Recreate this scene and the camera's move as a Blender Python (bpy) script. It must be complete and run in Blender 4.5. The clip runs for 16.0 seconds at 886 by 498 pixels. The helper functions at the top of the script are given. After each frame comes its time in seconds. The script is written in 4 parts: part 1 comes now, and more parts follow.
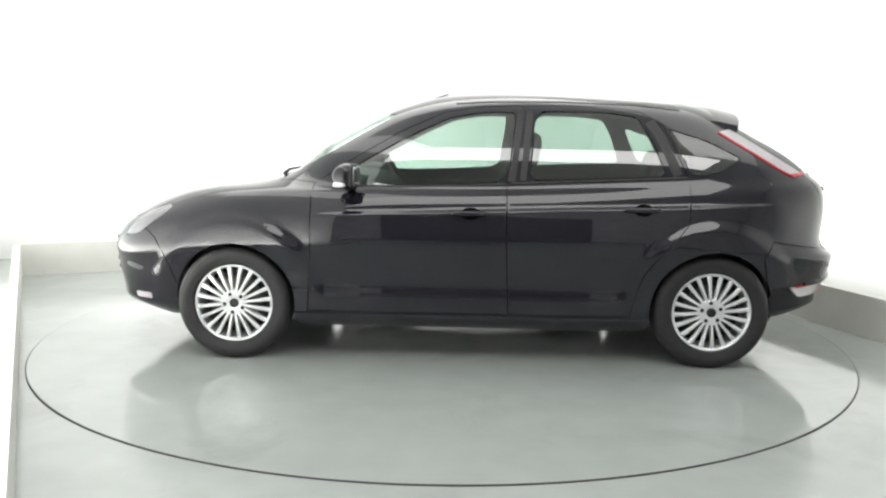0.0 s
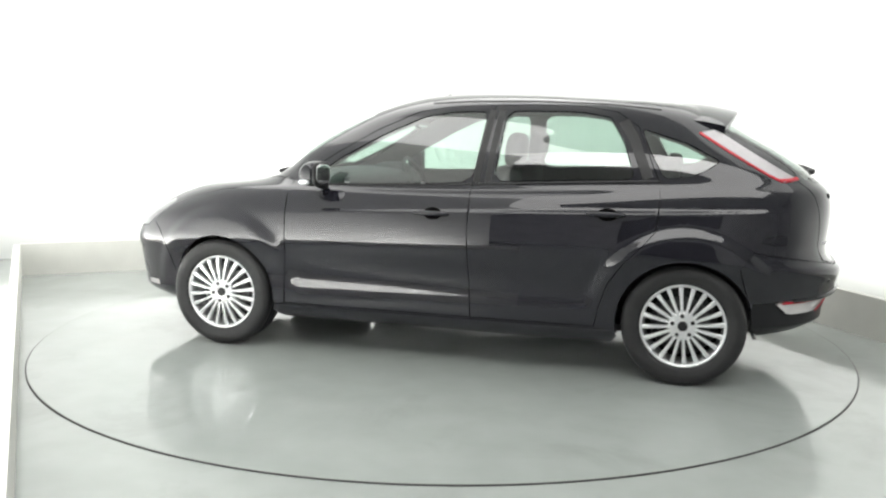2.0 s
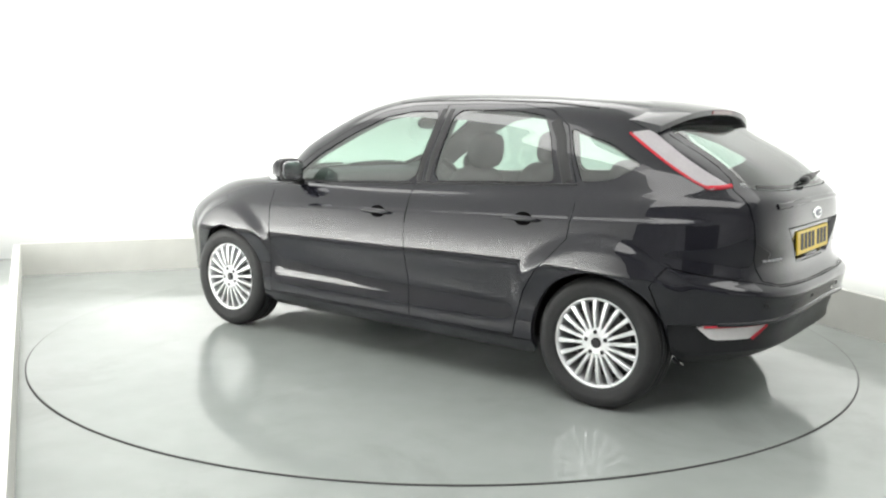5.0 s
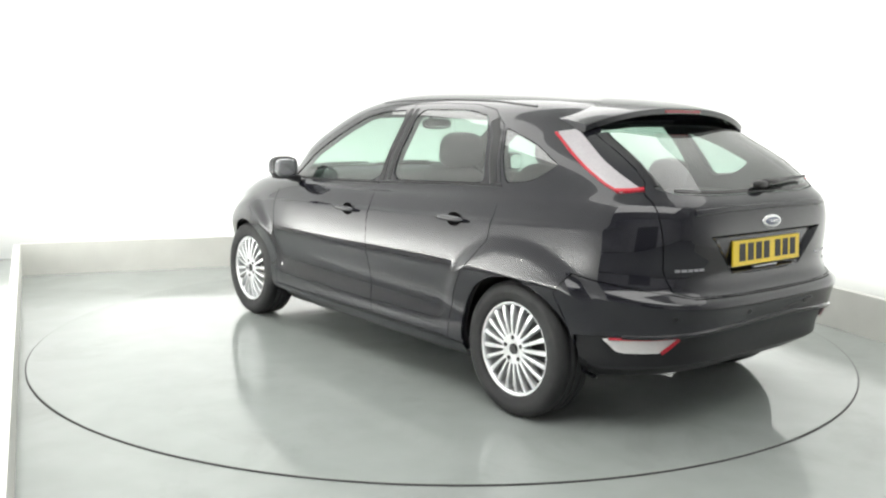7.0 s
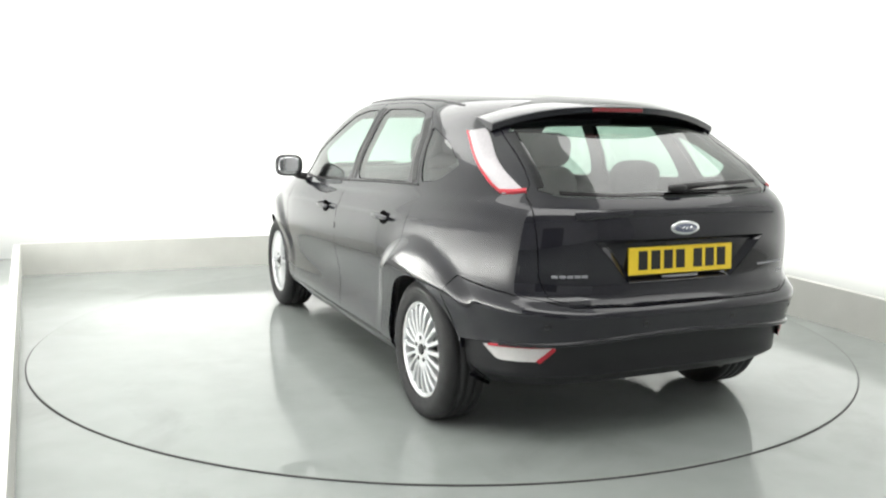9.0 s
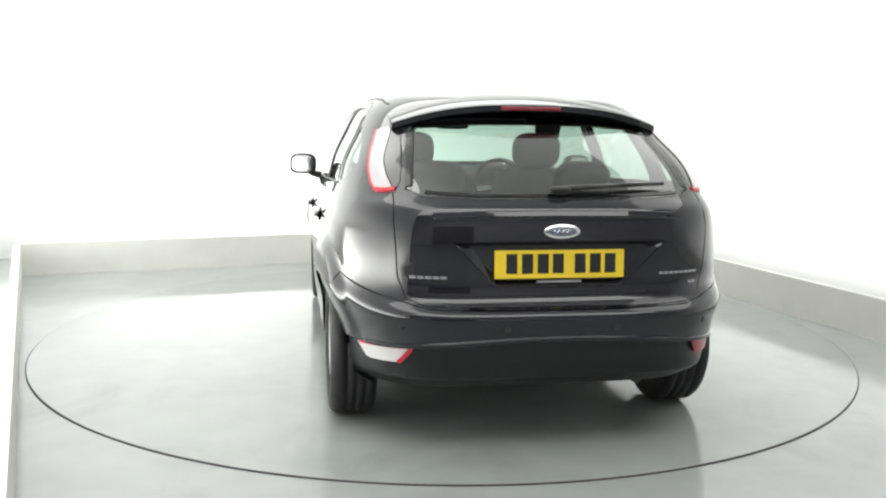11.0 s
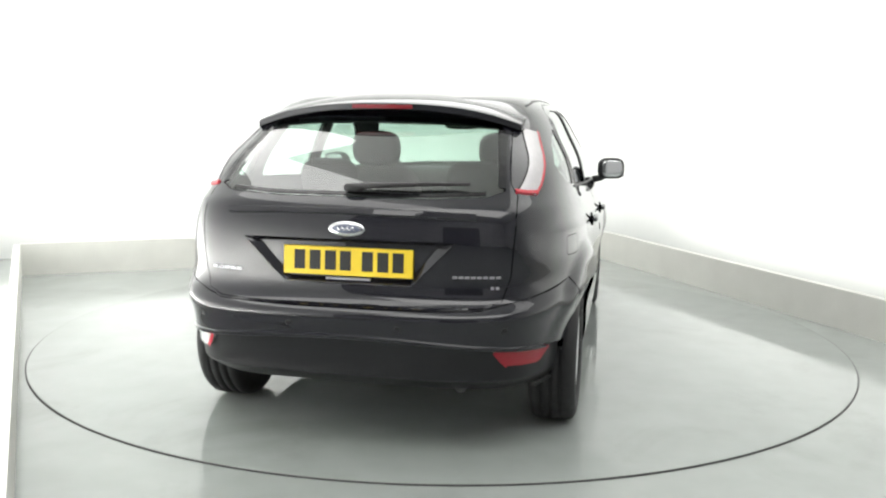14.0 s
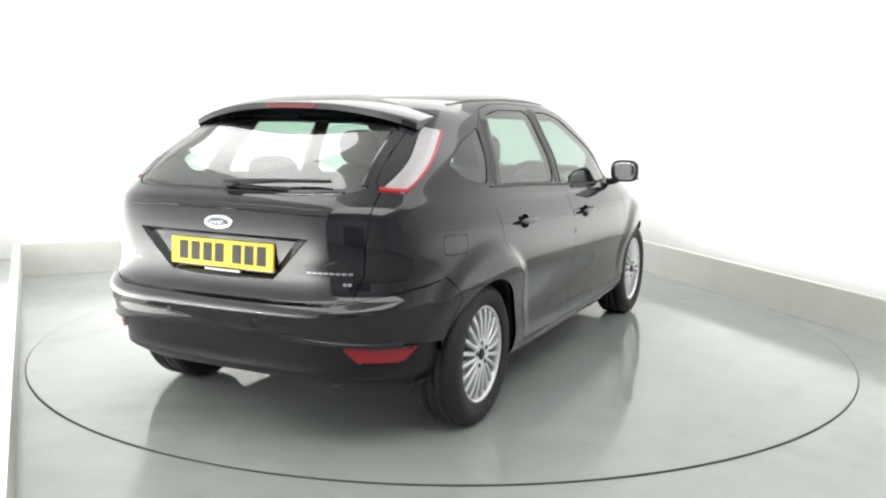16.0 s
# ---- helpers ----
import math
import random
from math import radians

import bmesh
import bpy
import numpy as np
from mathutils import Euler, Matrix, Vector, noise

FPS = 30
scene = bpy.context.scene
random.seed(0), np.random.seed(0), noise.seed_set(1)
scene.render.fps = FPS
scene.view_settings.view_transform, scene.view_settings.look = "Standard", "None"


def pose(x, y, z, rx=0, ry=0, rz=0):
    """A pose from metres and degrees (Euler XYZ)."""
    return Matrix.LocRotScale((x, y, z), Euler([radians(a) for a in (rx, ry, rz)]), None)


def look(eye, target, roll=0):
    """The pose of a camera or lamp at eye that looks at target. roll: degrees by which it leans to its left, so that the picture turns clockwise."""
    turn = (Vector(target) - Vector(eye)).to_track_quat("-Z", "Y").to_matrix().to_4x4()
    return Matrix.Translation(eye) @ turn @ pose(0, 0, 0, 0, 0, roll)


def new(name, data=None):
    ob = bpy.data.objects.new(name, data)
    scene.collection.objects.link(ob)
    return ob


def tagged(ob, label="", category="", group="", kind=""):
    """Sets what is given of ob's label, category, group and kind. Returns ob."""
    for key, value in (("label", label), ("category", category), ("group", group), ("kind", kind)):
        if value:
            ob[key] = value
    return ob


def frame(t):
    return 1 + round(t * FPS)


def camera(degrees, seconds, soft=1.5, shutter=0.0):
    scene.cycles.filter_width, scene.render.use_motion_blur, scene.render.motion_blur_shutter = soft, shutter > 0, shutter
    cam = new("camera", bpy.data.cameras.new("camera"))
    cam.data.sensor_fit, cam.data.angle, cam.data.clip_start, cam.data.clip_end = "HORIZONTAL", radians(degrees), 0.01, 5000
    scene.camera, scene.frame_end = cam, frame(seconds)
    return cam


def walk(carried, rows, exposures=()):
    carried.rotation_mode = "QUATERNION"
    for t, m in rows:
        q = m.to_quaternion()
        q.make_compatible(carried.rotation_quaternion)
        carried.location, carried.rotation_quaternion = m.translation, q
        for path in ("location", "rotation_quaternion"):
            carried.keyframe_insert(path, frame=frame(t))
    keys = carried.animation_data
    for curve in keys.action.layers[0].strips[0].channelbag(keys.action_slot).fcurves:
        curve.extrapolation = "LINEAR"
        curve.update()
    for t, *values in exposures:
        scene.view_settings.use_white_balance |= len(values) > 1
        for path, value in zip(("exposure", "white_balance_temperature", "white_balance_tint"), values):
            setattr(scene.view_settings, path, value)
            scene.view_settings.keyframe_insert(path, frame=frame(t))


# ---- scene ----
from mathutils import geometry

# ---------------- camera ----------------
EYE = Vector((0.0, -5.587, 1.356))
cam = camera(53.14, 16.0, soft=2.2)
CAM_POSE = look(EYE, EYE + Vector((-0.0008, 1.0, -0.1486)), 0.83)
walk(cam, [(0.0, CAM_POSE), (16.0, CAM_POSE)])
scene.view_settings.exposure = 0.1

# ---------------- world and light ----------------
world = bpy.data.worlds.new("studio_world")
scene.world = world
world.use_nodes = True
world.node_tree.nodes["Background"].inputs[0].default_value = (1.0, 1.0, 1.0, 1)
world.node_tree.nodes["Background"].inputs[1].default_value = 0.05


def area_lamp(name, m, sx, sy, watts, colour=(1.0, 0.99, 0.97)):
    data = bpy.data.lights.new(name, "AREA")
    data.shape, data.size, data.size_y, data.energy, data.color = "RECTANGLE", sx, sy, watts, colour
    ob = new(name, data)
    ob.matrix_world = m
    return ob


# unseen softboxes under the ceiling stand round the turntable
area_lamp("ceiling_softbox_back", pose(-0.8, 1.8, 4.12, 0, 0, 21.4), 5.2, 2.8, 120)
area_lamp("ceiling_softbox_left", pose(-2.7, -1.6, 4.12, 0, 0, -65), 4.8, 2.8, 90)
area_lamp("ceiling_softbox_right", pose(3.2, -0.2, 4.12, 0, 0, -69.7), 5.2, 3.0, 74)
# fill lamp over the camera, added to brighten the near floor and facing wall
area_lamp("ceiling_fill_front", pose(0.2, -4.4, 4.12), 6.4, 2.2, 172)
WASH = 22.0  # watts a metre of the strip lights behind the plinths

# ---------------- materials ----------------
MATS = {}


def material(name, colour, rough=0.5, metal=0.0, coat=0.0, grain=0.0, scale=8.0, bump=0.0, bump_scale=60.0, spec=0.5):
    """A principled material with colour variation at two scales and a fine bump."""
    if name in MATS:
        return MATS[name]
    m = bpy.data.materials.new(name)
    m.use_nodes = True
    nt = m.node_tree
    b = nt.nodes["Principled BSDF"]
    b.inputs["Base Color"].default_value = (*colour, 1)
    b.inputs["Roughness"].default_value = rough
    b.inputs["Metallic"].default_value = metal
    b.inputs["Coat Weight"].default_value = coat
    b.inputs["Coat Roughness"].default_value = 0.02
    b.inputs["Specular IOR Level"].default_value = spec
    tc = nt.nodes.new("ShaderNodeTexCoord")
    if grain > 0:
        big, small = nt.nodes.new("ShaderNodeTexNoise"), nt.nodes.new("ShaderNodeTexNoise")
        big.inputs["Scale"].default_value, small.inputs["Scale"].default_value = scale * 0.15, scale
        big.inputs["Detail"].default_value = small.inputs["Detail"].default_value = 4
        mix = nt.nodes.new("ShaderNodeMath")
        mix.operation = "ADD"
        ramp = nt.nodes.new("ShaderNodeMapRange")
        ramp.clamp = False
        ramp.inputs["From Min"].default_value, ramp.inputs["From Max"].default_value = 0.6, 1.4
        ramp.inputs["To Min"].default_value, ramp.inputs["To Max"].default_value = 1 - grain, 1 + grain
        mul = nt.nodes.new("ShaderNodeVectorMath")
        mul.operation = "SCALE"
        mul.inputs[0].default_value = colour
        for n in (big, small):
            nt.links.new(tc.outputs["Object"], n.inputs["Vector"])
        nt.links.new(big.outputs["Fac"], mix.inputs[0])
        nt.links.new(small.outputs["Fac"], mix.inputs[1])
        nt.links.new(mix.outputs[0], ramp.inputs["Value"])
        nt.links.new(ramp.outputs[0], mul.inputs["Scale"])
        nt.links.new(mul.outputs[0], b.inputs["Base Color"])
        rr = nt.nodes.new("ShaderNodeMapRange")
        rr.clamp = False
        rr.inputs["From Min"].default_value, rr.inputs["From Max"].default_value = 0.6, 1.4
        rr.inputs["To Min"].default_value, rr.inputs["To Max"].default_value = rough * (1 - grain), rough * (1 + grain)
        nt.links.new(mix.outputs[0], rr.inputs["Value"])
        nt.links.new(rr.outputs[0], b.inputs["Roughness"])
    if bump > 0:
        tex, bp = nt.nodes.new("ShaderNodeTexNoise"), nt.nodes.new("ShaderNodeBump")
        tex.inputs["Scale"].default_value = bump_scale
        bp.inputs["Strength"].default_value, bp.inputs["Distance"].default_value = bump, 0.003
        nt.links.new(tc.outputs["Object"], tex.inputs["Vector"])
        nt.links.new(tex.outputs["Fac"], bp.inputs["Height"])
        nt.links.new(bp.outputs["Normal"], b.inputs["Normal"])
    MATS[name] = m
    return m


WHITE_WALL = material("white_wall_paint", (0.64, 0.65, 0.64), 0.7, grain=0.02, scale=3, bump=0.05, bump_scale=40)
PLINTH = material("cream_plinth_paint", (0.58, 0.58, 0.545), 0.55, grain=0.06, scale=6, bump=0.05)
FLOOR = material("grey_floor_paint", (0.295, 0.316, 0.304), 0.18, grain=0.07, scale=5, bump=0.03, bump_scale=12)
DISC = material("grey_disc_paint", (0.285, 0.306, 0.295), 0.12, grain=0.07, scale=5, bump=0.03, bump_scale=12)
DOOR_GREY = material("dark_grey_door", (0.085, 0.085, 0.09), 0.5, grain=0.15, scale=10)
RIM_DARK = material("dark_steel_edge", (0.03, 0.03, 0.03), 0.6, grain=0.2)
PAINT = material("black_car_paint", (0.010, 0.010, 0.0145), 0.38, coat=1.0, spec=0.05)
PAINT.node_tree.nodes["Principled BSDF"].inputs["Coat IOR"].default_value = 1.56
DARK_WALL = material("off_white_studio_wall", (0.74, 0.74, 0.75), 0.8, grain=0.2, scale=3)
RUBBER = material("black_tyre_rubber", (0.013, 0.013, 0.014), 0.65, grain=0.2, scale=30, bump=0.1)
ALLOY = material("silver_alloy", (0.74, 0.75, 0.76), 0.32, metal=0.55, grain=0.06, scale=40)


def scuffed(m, amount):
    """Worn darker and duller patches over a painted floor."""
    nt = m.node_tree
    b = nt.nodes["Principled BSDF"]
    tc, n1, r1, mul = (nt.nodes.new("ShaderNode" + k) for k in ("TexCoord", "TexNoise", "MapRange", "Mix"))
    n1.inputs["Scale"].default_value, n1.inputs["Detail"].default_value, n1.inputs["Roughness"].default_value = 1.3, 9, 0.62
    n1.inputs["Distortion"].default_value = 0.6
    r1.inputs["From Min"].default_value, r1.inputs["From Max"].default_value = 0.55, 0.68
    r1.inputs["To Min"].default_value, r1.inputs["To Max"].default_value = 0.0, amount
    mul.data_type = "RGBA"
    mul.inputs["B"].default_value = (0.16, 0.165, 0.16, 1)
    nt.links.new(tc.outputs["Object"], n1.inputs["Vector"])
    nt.links.new(n1.outputs["Fac"], r1.inputs["Value"])
    nt.links.new(r1.outputs[0], mul.inputs["Factor"])
    nt.links.new(b.inputs["Base Color"].links[0].from_socket, mul.inputs["A"])
    nt.links.new(mul.outputs["Result"], b.inputs["Base Color"])


scuffed(FLOOR, 0.25)
scuffed(DISC, 0.22)


def damp(m, dry, wet):
    """Patches of damp, smoother film over a painted floor, with broken edges."""
    nt = m.node_tree
    b = nt.nodes["Principled BSDF"]
    tc, n1, r1 = (nt.nodes.new("ShaderNode" + k) for k in ("TexCoord", "TexNoise", "MapRange"))
    n1.inputs["Scale"].default_value, n1.inputs["Detail"].default_value, n1.inputs["Roughness"].default_value = 2.1, 8, 0.6
    n1.inputs["Distortion"].default_value = 0.8
    r1.inputs["From Min"].default_value, r1.inputs["From Max"].default_value = 0.42, 0.58
    r1.inputs["To Min"].default_value, r1.inputs["To Max"].default_value = dry, wet
    nt.links.new(tc.outputs["Object"], n1.inputs["Vector"])
    nt.links.new(n1.outputs["Fac"], r1.inputs["Value"])
    nt.links.new(r1.outputs[0], b.inputs["Roughness"])


damp(DISC, 0.15, 0.045)


# ---------------- mesh helpers ----------------
def part(name, bm, mat, parent=None, label="", smooth=False):
    """Link a bmesh as one mesh object, under a thing or a part where given."""
    me = bpy.data.meshes.new(name)
    bm.to_mesh(me)
    bm.free()
    if smooth:
        me.shade_smooth()
    for m in (mat if isinstance(mat, (list, tuple)) else [mat]):
        me.materials.append(m)
    ob = new(name, me)
    if parent is not None:
        ob.parent = parent
    if label:
        tagged(ob, label)
    return ob


def prism(corners, z0, z1, bevel=0.0):
    """An upright prism over a plan outline."""
    bm = bmesh.new()
    lo = [bm.verts.new((x, y, z0)) for x, y in corners]
    hi = [bm.verts.new((x, y, z1)) for x, y in corners]
    n = len(corners)
    bm.faces.new(lo[::-1])
    bm.faces.new(hi)
    for i in range(n):
        bm.faces.new((lo[i], lo[(i + 1) % n], hi[(i + 1) % n], hi[i]))
    bmesh.ops.recalc_face_normals(bm, faces=bm.faces)
    if bevel:
        bmesh.ops.bevel(bm, geom=[e for e in bm.edges], offset=bevel, segments=2, affect="EDGES", profile=0.5)
    return bm


def slab(a, b, thick, z0, z1, bevel=0.0):
    """A wall from a to b in plan; its thickness lies to the left of a-b."""
    a, b = Vector(a), Vector(b)
    d = (b - a).normalized()
    n = Vector((-d.y, d.x)) * thick
    return prism([tuple(a), tuple(b), tuple(b + n), tuple(a + n)], z0, z1, bevel)


def lathe(profile, n, axis="y"):
    """A closed ring from a profile of (radius, offset along the axis)."""
    bm = bmesh.new()
    rings = []
    for i in range(n):
        a = 2 * math.pi * i / n
        rings.append([bm.verts.new((r * math.cos(a), w, r * math.sin(a)) if axis == "y" else (r * math.cos(a), r * math.sin(a), w)) for r, w in profile])
    k = len(profile)
    for i in range(n):
        A, B = rings[i], rings[(i + 1) % n]
        for j in range(k - 1):
            bm.faces.new((A[j], A[j + 1], B[j + 1], B[j]))
    bmesh.ops.remove_doubles(bm, verts=bm.verts, dist=1e-5)
    bmesh.ops.recalc_face_normals(bm, faces=bm.faces)
    return bm


# ---------------- the studio ----------------
TABLE_R = 2.445
BACK_L, CORNER, RIGHT_E = Vector((-3.53, 1.71)), Vector((1.38, 3.63)), Vector((4.05, -3.6))
LEFT_E = Vector((-0.98, -3.75))
tagged(part("floor", prism([(-7, -9), (7, -9), (7, 7), (-7, 7)], -0.15, -0.0075), FLOOR), "glossy grey-green painted studio floor", "floor", kind="structure")
disc = new("turntable")
part("disc_top", lathe([(0, -0.009), (TABLE_R - 0.006, -0.009), (TABLE_R - 0.006, -0.001), (TABLE_R - 0.008, 0.0), (0, 0)], 256, "z"), DISC, disc)
part("edge_band", lathe([(TABLE_R - 0.006, -0.012), (TABLE_R, -0.012), (TABLE_R, -0.003), (TABLE_R - 0.002, -0.0015), (TABLE_R - 0.006, -0.0015)], 256, "z"), RIM_DARK, disc, "dark steel edge band")
tagged(disc, "round grey turntable disc with dark edge set on studio floor", "turntable")


def run_slab(path, thick, z0, z1):
    """A wall along a path in plan; its thickness lies to the left of the path."""
    bm = bmesh.new()
    rows = []
    for i, p in enumerate(path):
        d = (path[min(i + 1, len(path) - 1)] - path[max(i - 1, 0)]).normalized()
        n = Vector((-d.y, d.x)) * thick
        rows.append([bm.verts.new((*p, z0)), bm.verts.new((*p, z1)), bm.verts.new((*(p + n), z1)), bm.verts.new((*(p + n), z0))])
    for A, B in zip(rows, rows[1:]):
        for j in range(4):
            bm.faces.new((A[j], A[(j + 1) % 4], B[(j + 1) % 4], B[j]))
    bm.faces.new(rows[0])
    bm.faces.new(rows[-1][::-1])
    bmesh.ops.recalc_face_normals(bm, faces=bm.faces)
    return bm


def cove(a, c, b, radius):
    """A path from a to b by way of c, where it turns in an arc."""
    u, w = (a - c).normalized(), (b - c).normalized()
    half = 0.5 * math.acos(u.dot(w))
    t = radius / math.tan(half)
    mid = c + (u + w).normalized() * radius / math.sin(half)
    p, q = c + u * t - mid, c + w * t - mid
    ang = math.atan2(p.x * q.y - p.y * q.x, p.dot(q))
    arc = [mid + Vector((p.x * math.cos(ang * k / 16) - p.y * math.sin(ang * k / 16), p.x * math.sin(ang * k / 16) + p.y * math.cos(ang * k / 16))) for k in range(17)]
    return [a, *arc, b]


TROUGH, TROUGH_LEFT = 1.0, 0.46
U_BACK, U_RIGHT, U_LEFT = (CORNER - BACK_L).normalized(), (RIGHT_E - CORNER).normalized(), (LEFT_E - BACK_L).normalized()
N_BACK, N_RIGHT, N_LEFT = Vector((-U_BACK.y, U_BACK.x)), Vector((-U_RIGHT.y, U_RIGHT.x)), Vector((U_LEFT.y, -U_LEFT.x))
tagged(part("plinth_back", run_slab(cove(BACK_L, CORNER, RIGHT_E, 0.7), 0.05, -0.012, 0.262), PLINTH), "low cream painted plinth along the studio wall", "plinth", kind="structure")
tagged(part("plinth_left", run_slab([BACK_L + U_LEFT * 0.05, LEFT_E], -0.05, -0.012, 0.262), PLINTH), "low cream painted plinth beside the turntable", "plinth", kind="structure")
tagged(part("wall_back", run_slab(cove(BACK_L + N_BACK * TROUGH - U_BACK * 1.0, CORNER + (N_BACK + N_RIGHT) * TROUGH, RIGHT_E + N_RIGHT * TROUGH + U_RIGHT * 2, 1.0), 0.1, -0.012, 4.2), WHITE_WALL), "white studio wall curving round the corner, brightly lit", "wall", kind="structure")
tagged(part("wall_left", run_slab([BACK_L + N_LEFT * TROUGH_LEFT - U_LEFT * 1.3, LEFT_E + N_LEFT * TROUGH_LEFT], -0.1, -0.012, 4.2), WHITE_WALL), "white studio side wall, brightly lit", "wall", kind="structure")
# strip lights lie in the troughs behind the plinths and wash the walls
for p, q, n, name, off, wide in ((BACK_L, CORNER, N_BACK, "back", 0.18, 0.2), (CORNER, RIGHT_E, N_RIGHT, "right", 0.18, 0.2), (BACK_L, LEFT_E, N_LEFT, "left", 0.13, 0.12)):
    m = (p + q) * 0.5 + n * off
    d = (q - p).normalized()
    z = -(Vector((n.x * 0.02, n.y * 0.02, 0.38)).normalized())
    x = Vector((d.x, d.y, 0))
    at = Matrix((x, z.cross(x), z)).transposed().to_4x4()
    at.translation = (m.x, m.y, 0.10)
    area_lamp("trough_light_" + name, at, (q - p).length - 0.8, wide, WASH * {"left": 2.1, "back": 0.85, "right": 0.68}[name] * (q - p).length)
tagged(part("ceiling", prism([(-7, -9), (7, -9), (7, 7), (-7, 7)], 4.2, 4.3), WHITE_WALL), "white studio ceiling", "ceiling", kind="structure")
tagged(part("wall_front", slab((-7, -8.8), (7, -8.8), -0.1, -0.012, 4.2), DARK_WALL), "off-white wall facing the turntable", "wall", kind="structure")
tagged(part("wall_far_left", slab((-6.8, -8.8), (-6.8, 6.9), 0.1, -0.012, 4.2), DARK_WALL), "off-white wall closing the studio", "wall", kind="structure")
tagged(part("wall_far_right", slab((6.8, -8.8), (6.8, 6.9), -0.1, -0.012, 4.2), DARK_WALL), "off-white wall closing the studio", "wall", kind="structure")

# an unseen dark double door behind the camera, added to darken the car's reflections
door = part("door_1", prism([(-1.45, -8.8), (1.75, -8.8), (1.75, -8.74), (-1.45, -8.74)], -0.0075, 2.5, 0.004), RIM_DARK)
tagged(door, "dark double door in the facing wall", "door", kind="structure")
for x0, x1 in ((-1.35, 0.13), (0.17, 1.65)):
    leaf = part("leaf", prism([(x0, -8.74), (x1, -8.74), (x1, -8.71), (x0, -8.71)], 0.02, 2.42, 0.004), DOOR_GREY, door)
    part("panel", prism([(x0 + 0.2, -8.71), (x1 - 0.2, -8.71), (x1 - 0.2, -8.70), (x0 + 0.2, -8.70)], 1.3, 2.2, 0.003), DOOR_GREY, leaf)

# ---------------- the car's body surface ----------------
# Feature lines from the sill up to the roof's spine: front end, rear end, half width, squareness of the
# front and of the rear corners, and heights at five stations along the car (2.2, 1.2, 0, -1.2, -2.1).
LOW = (
    (2.00, -1.97, 0.80, 3.7, 4.8, 0.22, 0.19, 0.19, 0.20, 0.285),
    (2.11, -2.05, 0.866, 3.7, 4.8, 0.27, 0.25, 0.25, 0.26, 0.33),
    (2.14, -2.066, 0.8822, 3.7, 4.8, 0.34, 0.385, 0.385, 0.385, 0.40),
    (2.16, -2.092, 0.8785, 3.7, 4.8, 0.43, 0.44, 0.44, 0.44, 0.47),
    (2.17, -2.110, 0.893, 3.7, 4.8, 0.52, 0.56, 0.56, 0.56, 0.56),
    (2.17, -2.103, 0.910, 3.7, 4.8, 0.60, 0.64, 0.645, 0.65, 0.617),
    (2.14, -2.056, 0.911, 3.7, 4.8, 0.655, 0.685, 0.69, 0.70, 0.648),
    (2.08, -2.045, 0.902, 3.7, 4.8, 0.72, 0.79, 0.79, 0.80, 0.79),
    (1.93, -2.05, 0.882, 3.7, 4.8, 0.80, 0.87, 0.875, 0.89, 0.92),
)
HIGH = (
    (1.66, -2.03, 0.855, 4.0, 4.8, 0.90, 0.935, 0.94, 0.97, 1.0),
    (1.18, -1.975, 0.825, 5.2, 4.6, 0.97, 0.99, 0.985, 1.035, 1.055),
    (0.93, -1.83, 0.785, 6.0, 4.6, 1.12, 1.14, 1.14, 1.16, 1.17),
    (0.735, -1.64, 0.725, 6.0, 4.6, 1.25, 1.265, 1.27, 1.275, 1.27),
    (0.50, -1.48, 0.652, 5.4, 4.5, 1.34, 1.36, 1.396, 1.380, 1.34),
    (0.33, -1.38, 0.565, 4.6, 4.2, 1.38, 1.41, 1.455, 1.432, 1.38),
    (0.10, -1.25, 0.30, 3.2, 3.6, 1.42, 1.44, 1.496, 1.453, 1.40),
    (-0.05, -1.20, 0.0, 3.0, 3.6, 1.43, 1.45, 1.510, 1.463, 1.41),
)


def cubic(t, ys):
    """A natural cubic spline through the rows ys at the knots t, as a function."""
    t, ys = np.asarray(t, float), np.asarray(ys, float)
    n, h = len(t), np.diff(t)
    A, B = np.eye(n), np.zeros_like(ys)
    for i in range(1, n - 1):
        A[i, i - 1], A[i, i], A[i, i + 1] = h[i - 1], 2 * (h[i - 1] + h[i]), h[i]
        B[i] = 6 * ((ys[i + 1] - ys[i]) / h[i] - (ys[i] - ys[i - 1]) / h[i - 1])
    M = np.linalg.solve(A, B)

    def f(q):
        q = np.clip(np.asarray(q, float), t[0], t[-1])
        i = np.clip(np.searchsorted(t, q) - 1, 0, n - 2)
        a, b, hh = t[i + 1] - q, q - t[i], h[i]
        if ys.ndim > 1:
            a, b, hh = a[..., None], b[..., None], hh[..., None]
        return M[i] * a**3 / (6 * hh) + M[i + 1] * b**3 / (6 * hh) + (ys[i] / hh - M[i] * hh / 6) * a + (ys[i + 1] / hh - M[i + 1] * hh / 6) * b

    return f


LINES = np.array(LOW + HIGH)
STEP = np.r_[0, np.cumsum(np.sqrt(np.diff(LINES[:, 7]) ** 2 + np.diff(LINES[:, 2]) ** 2 + (0.35 * np.diff(LINES[:, 0])) ** 2 + (0.35 * np.diff(LINES[:, 1])) ** 2))]
V_TOP = STEP[-1]
ROW = cubic(STEP, LINES)
NS, NV = 401, 421
HUBS = (1.32, -1.32)
HUB_Z, ARCH_R = 0.312, 0.343


def crease_height(x):
    return 0.850 - 0.034 * x


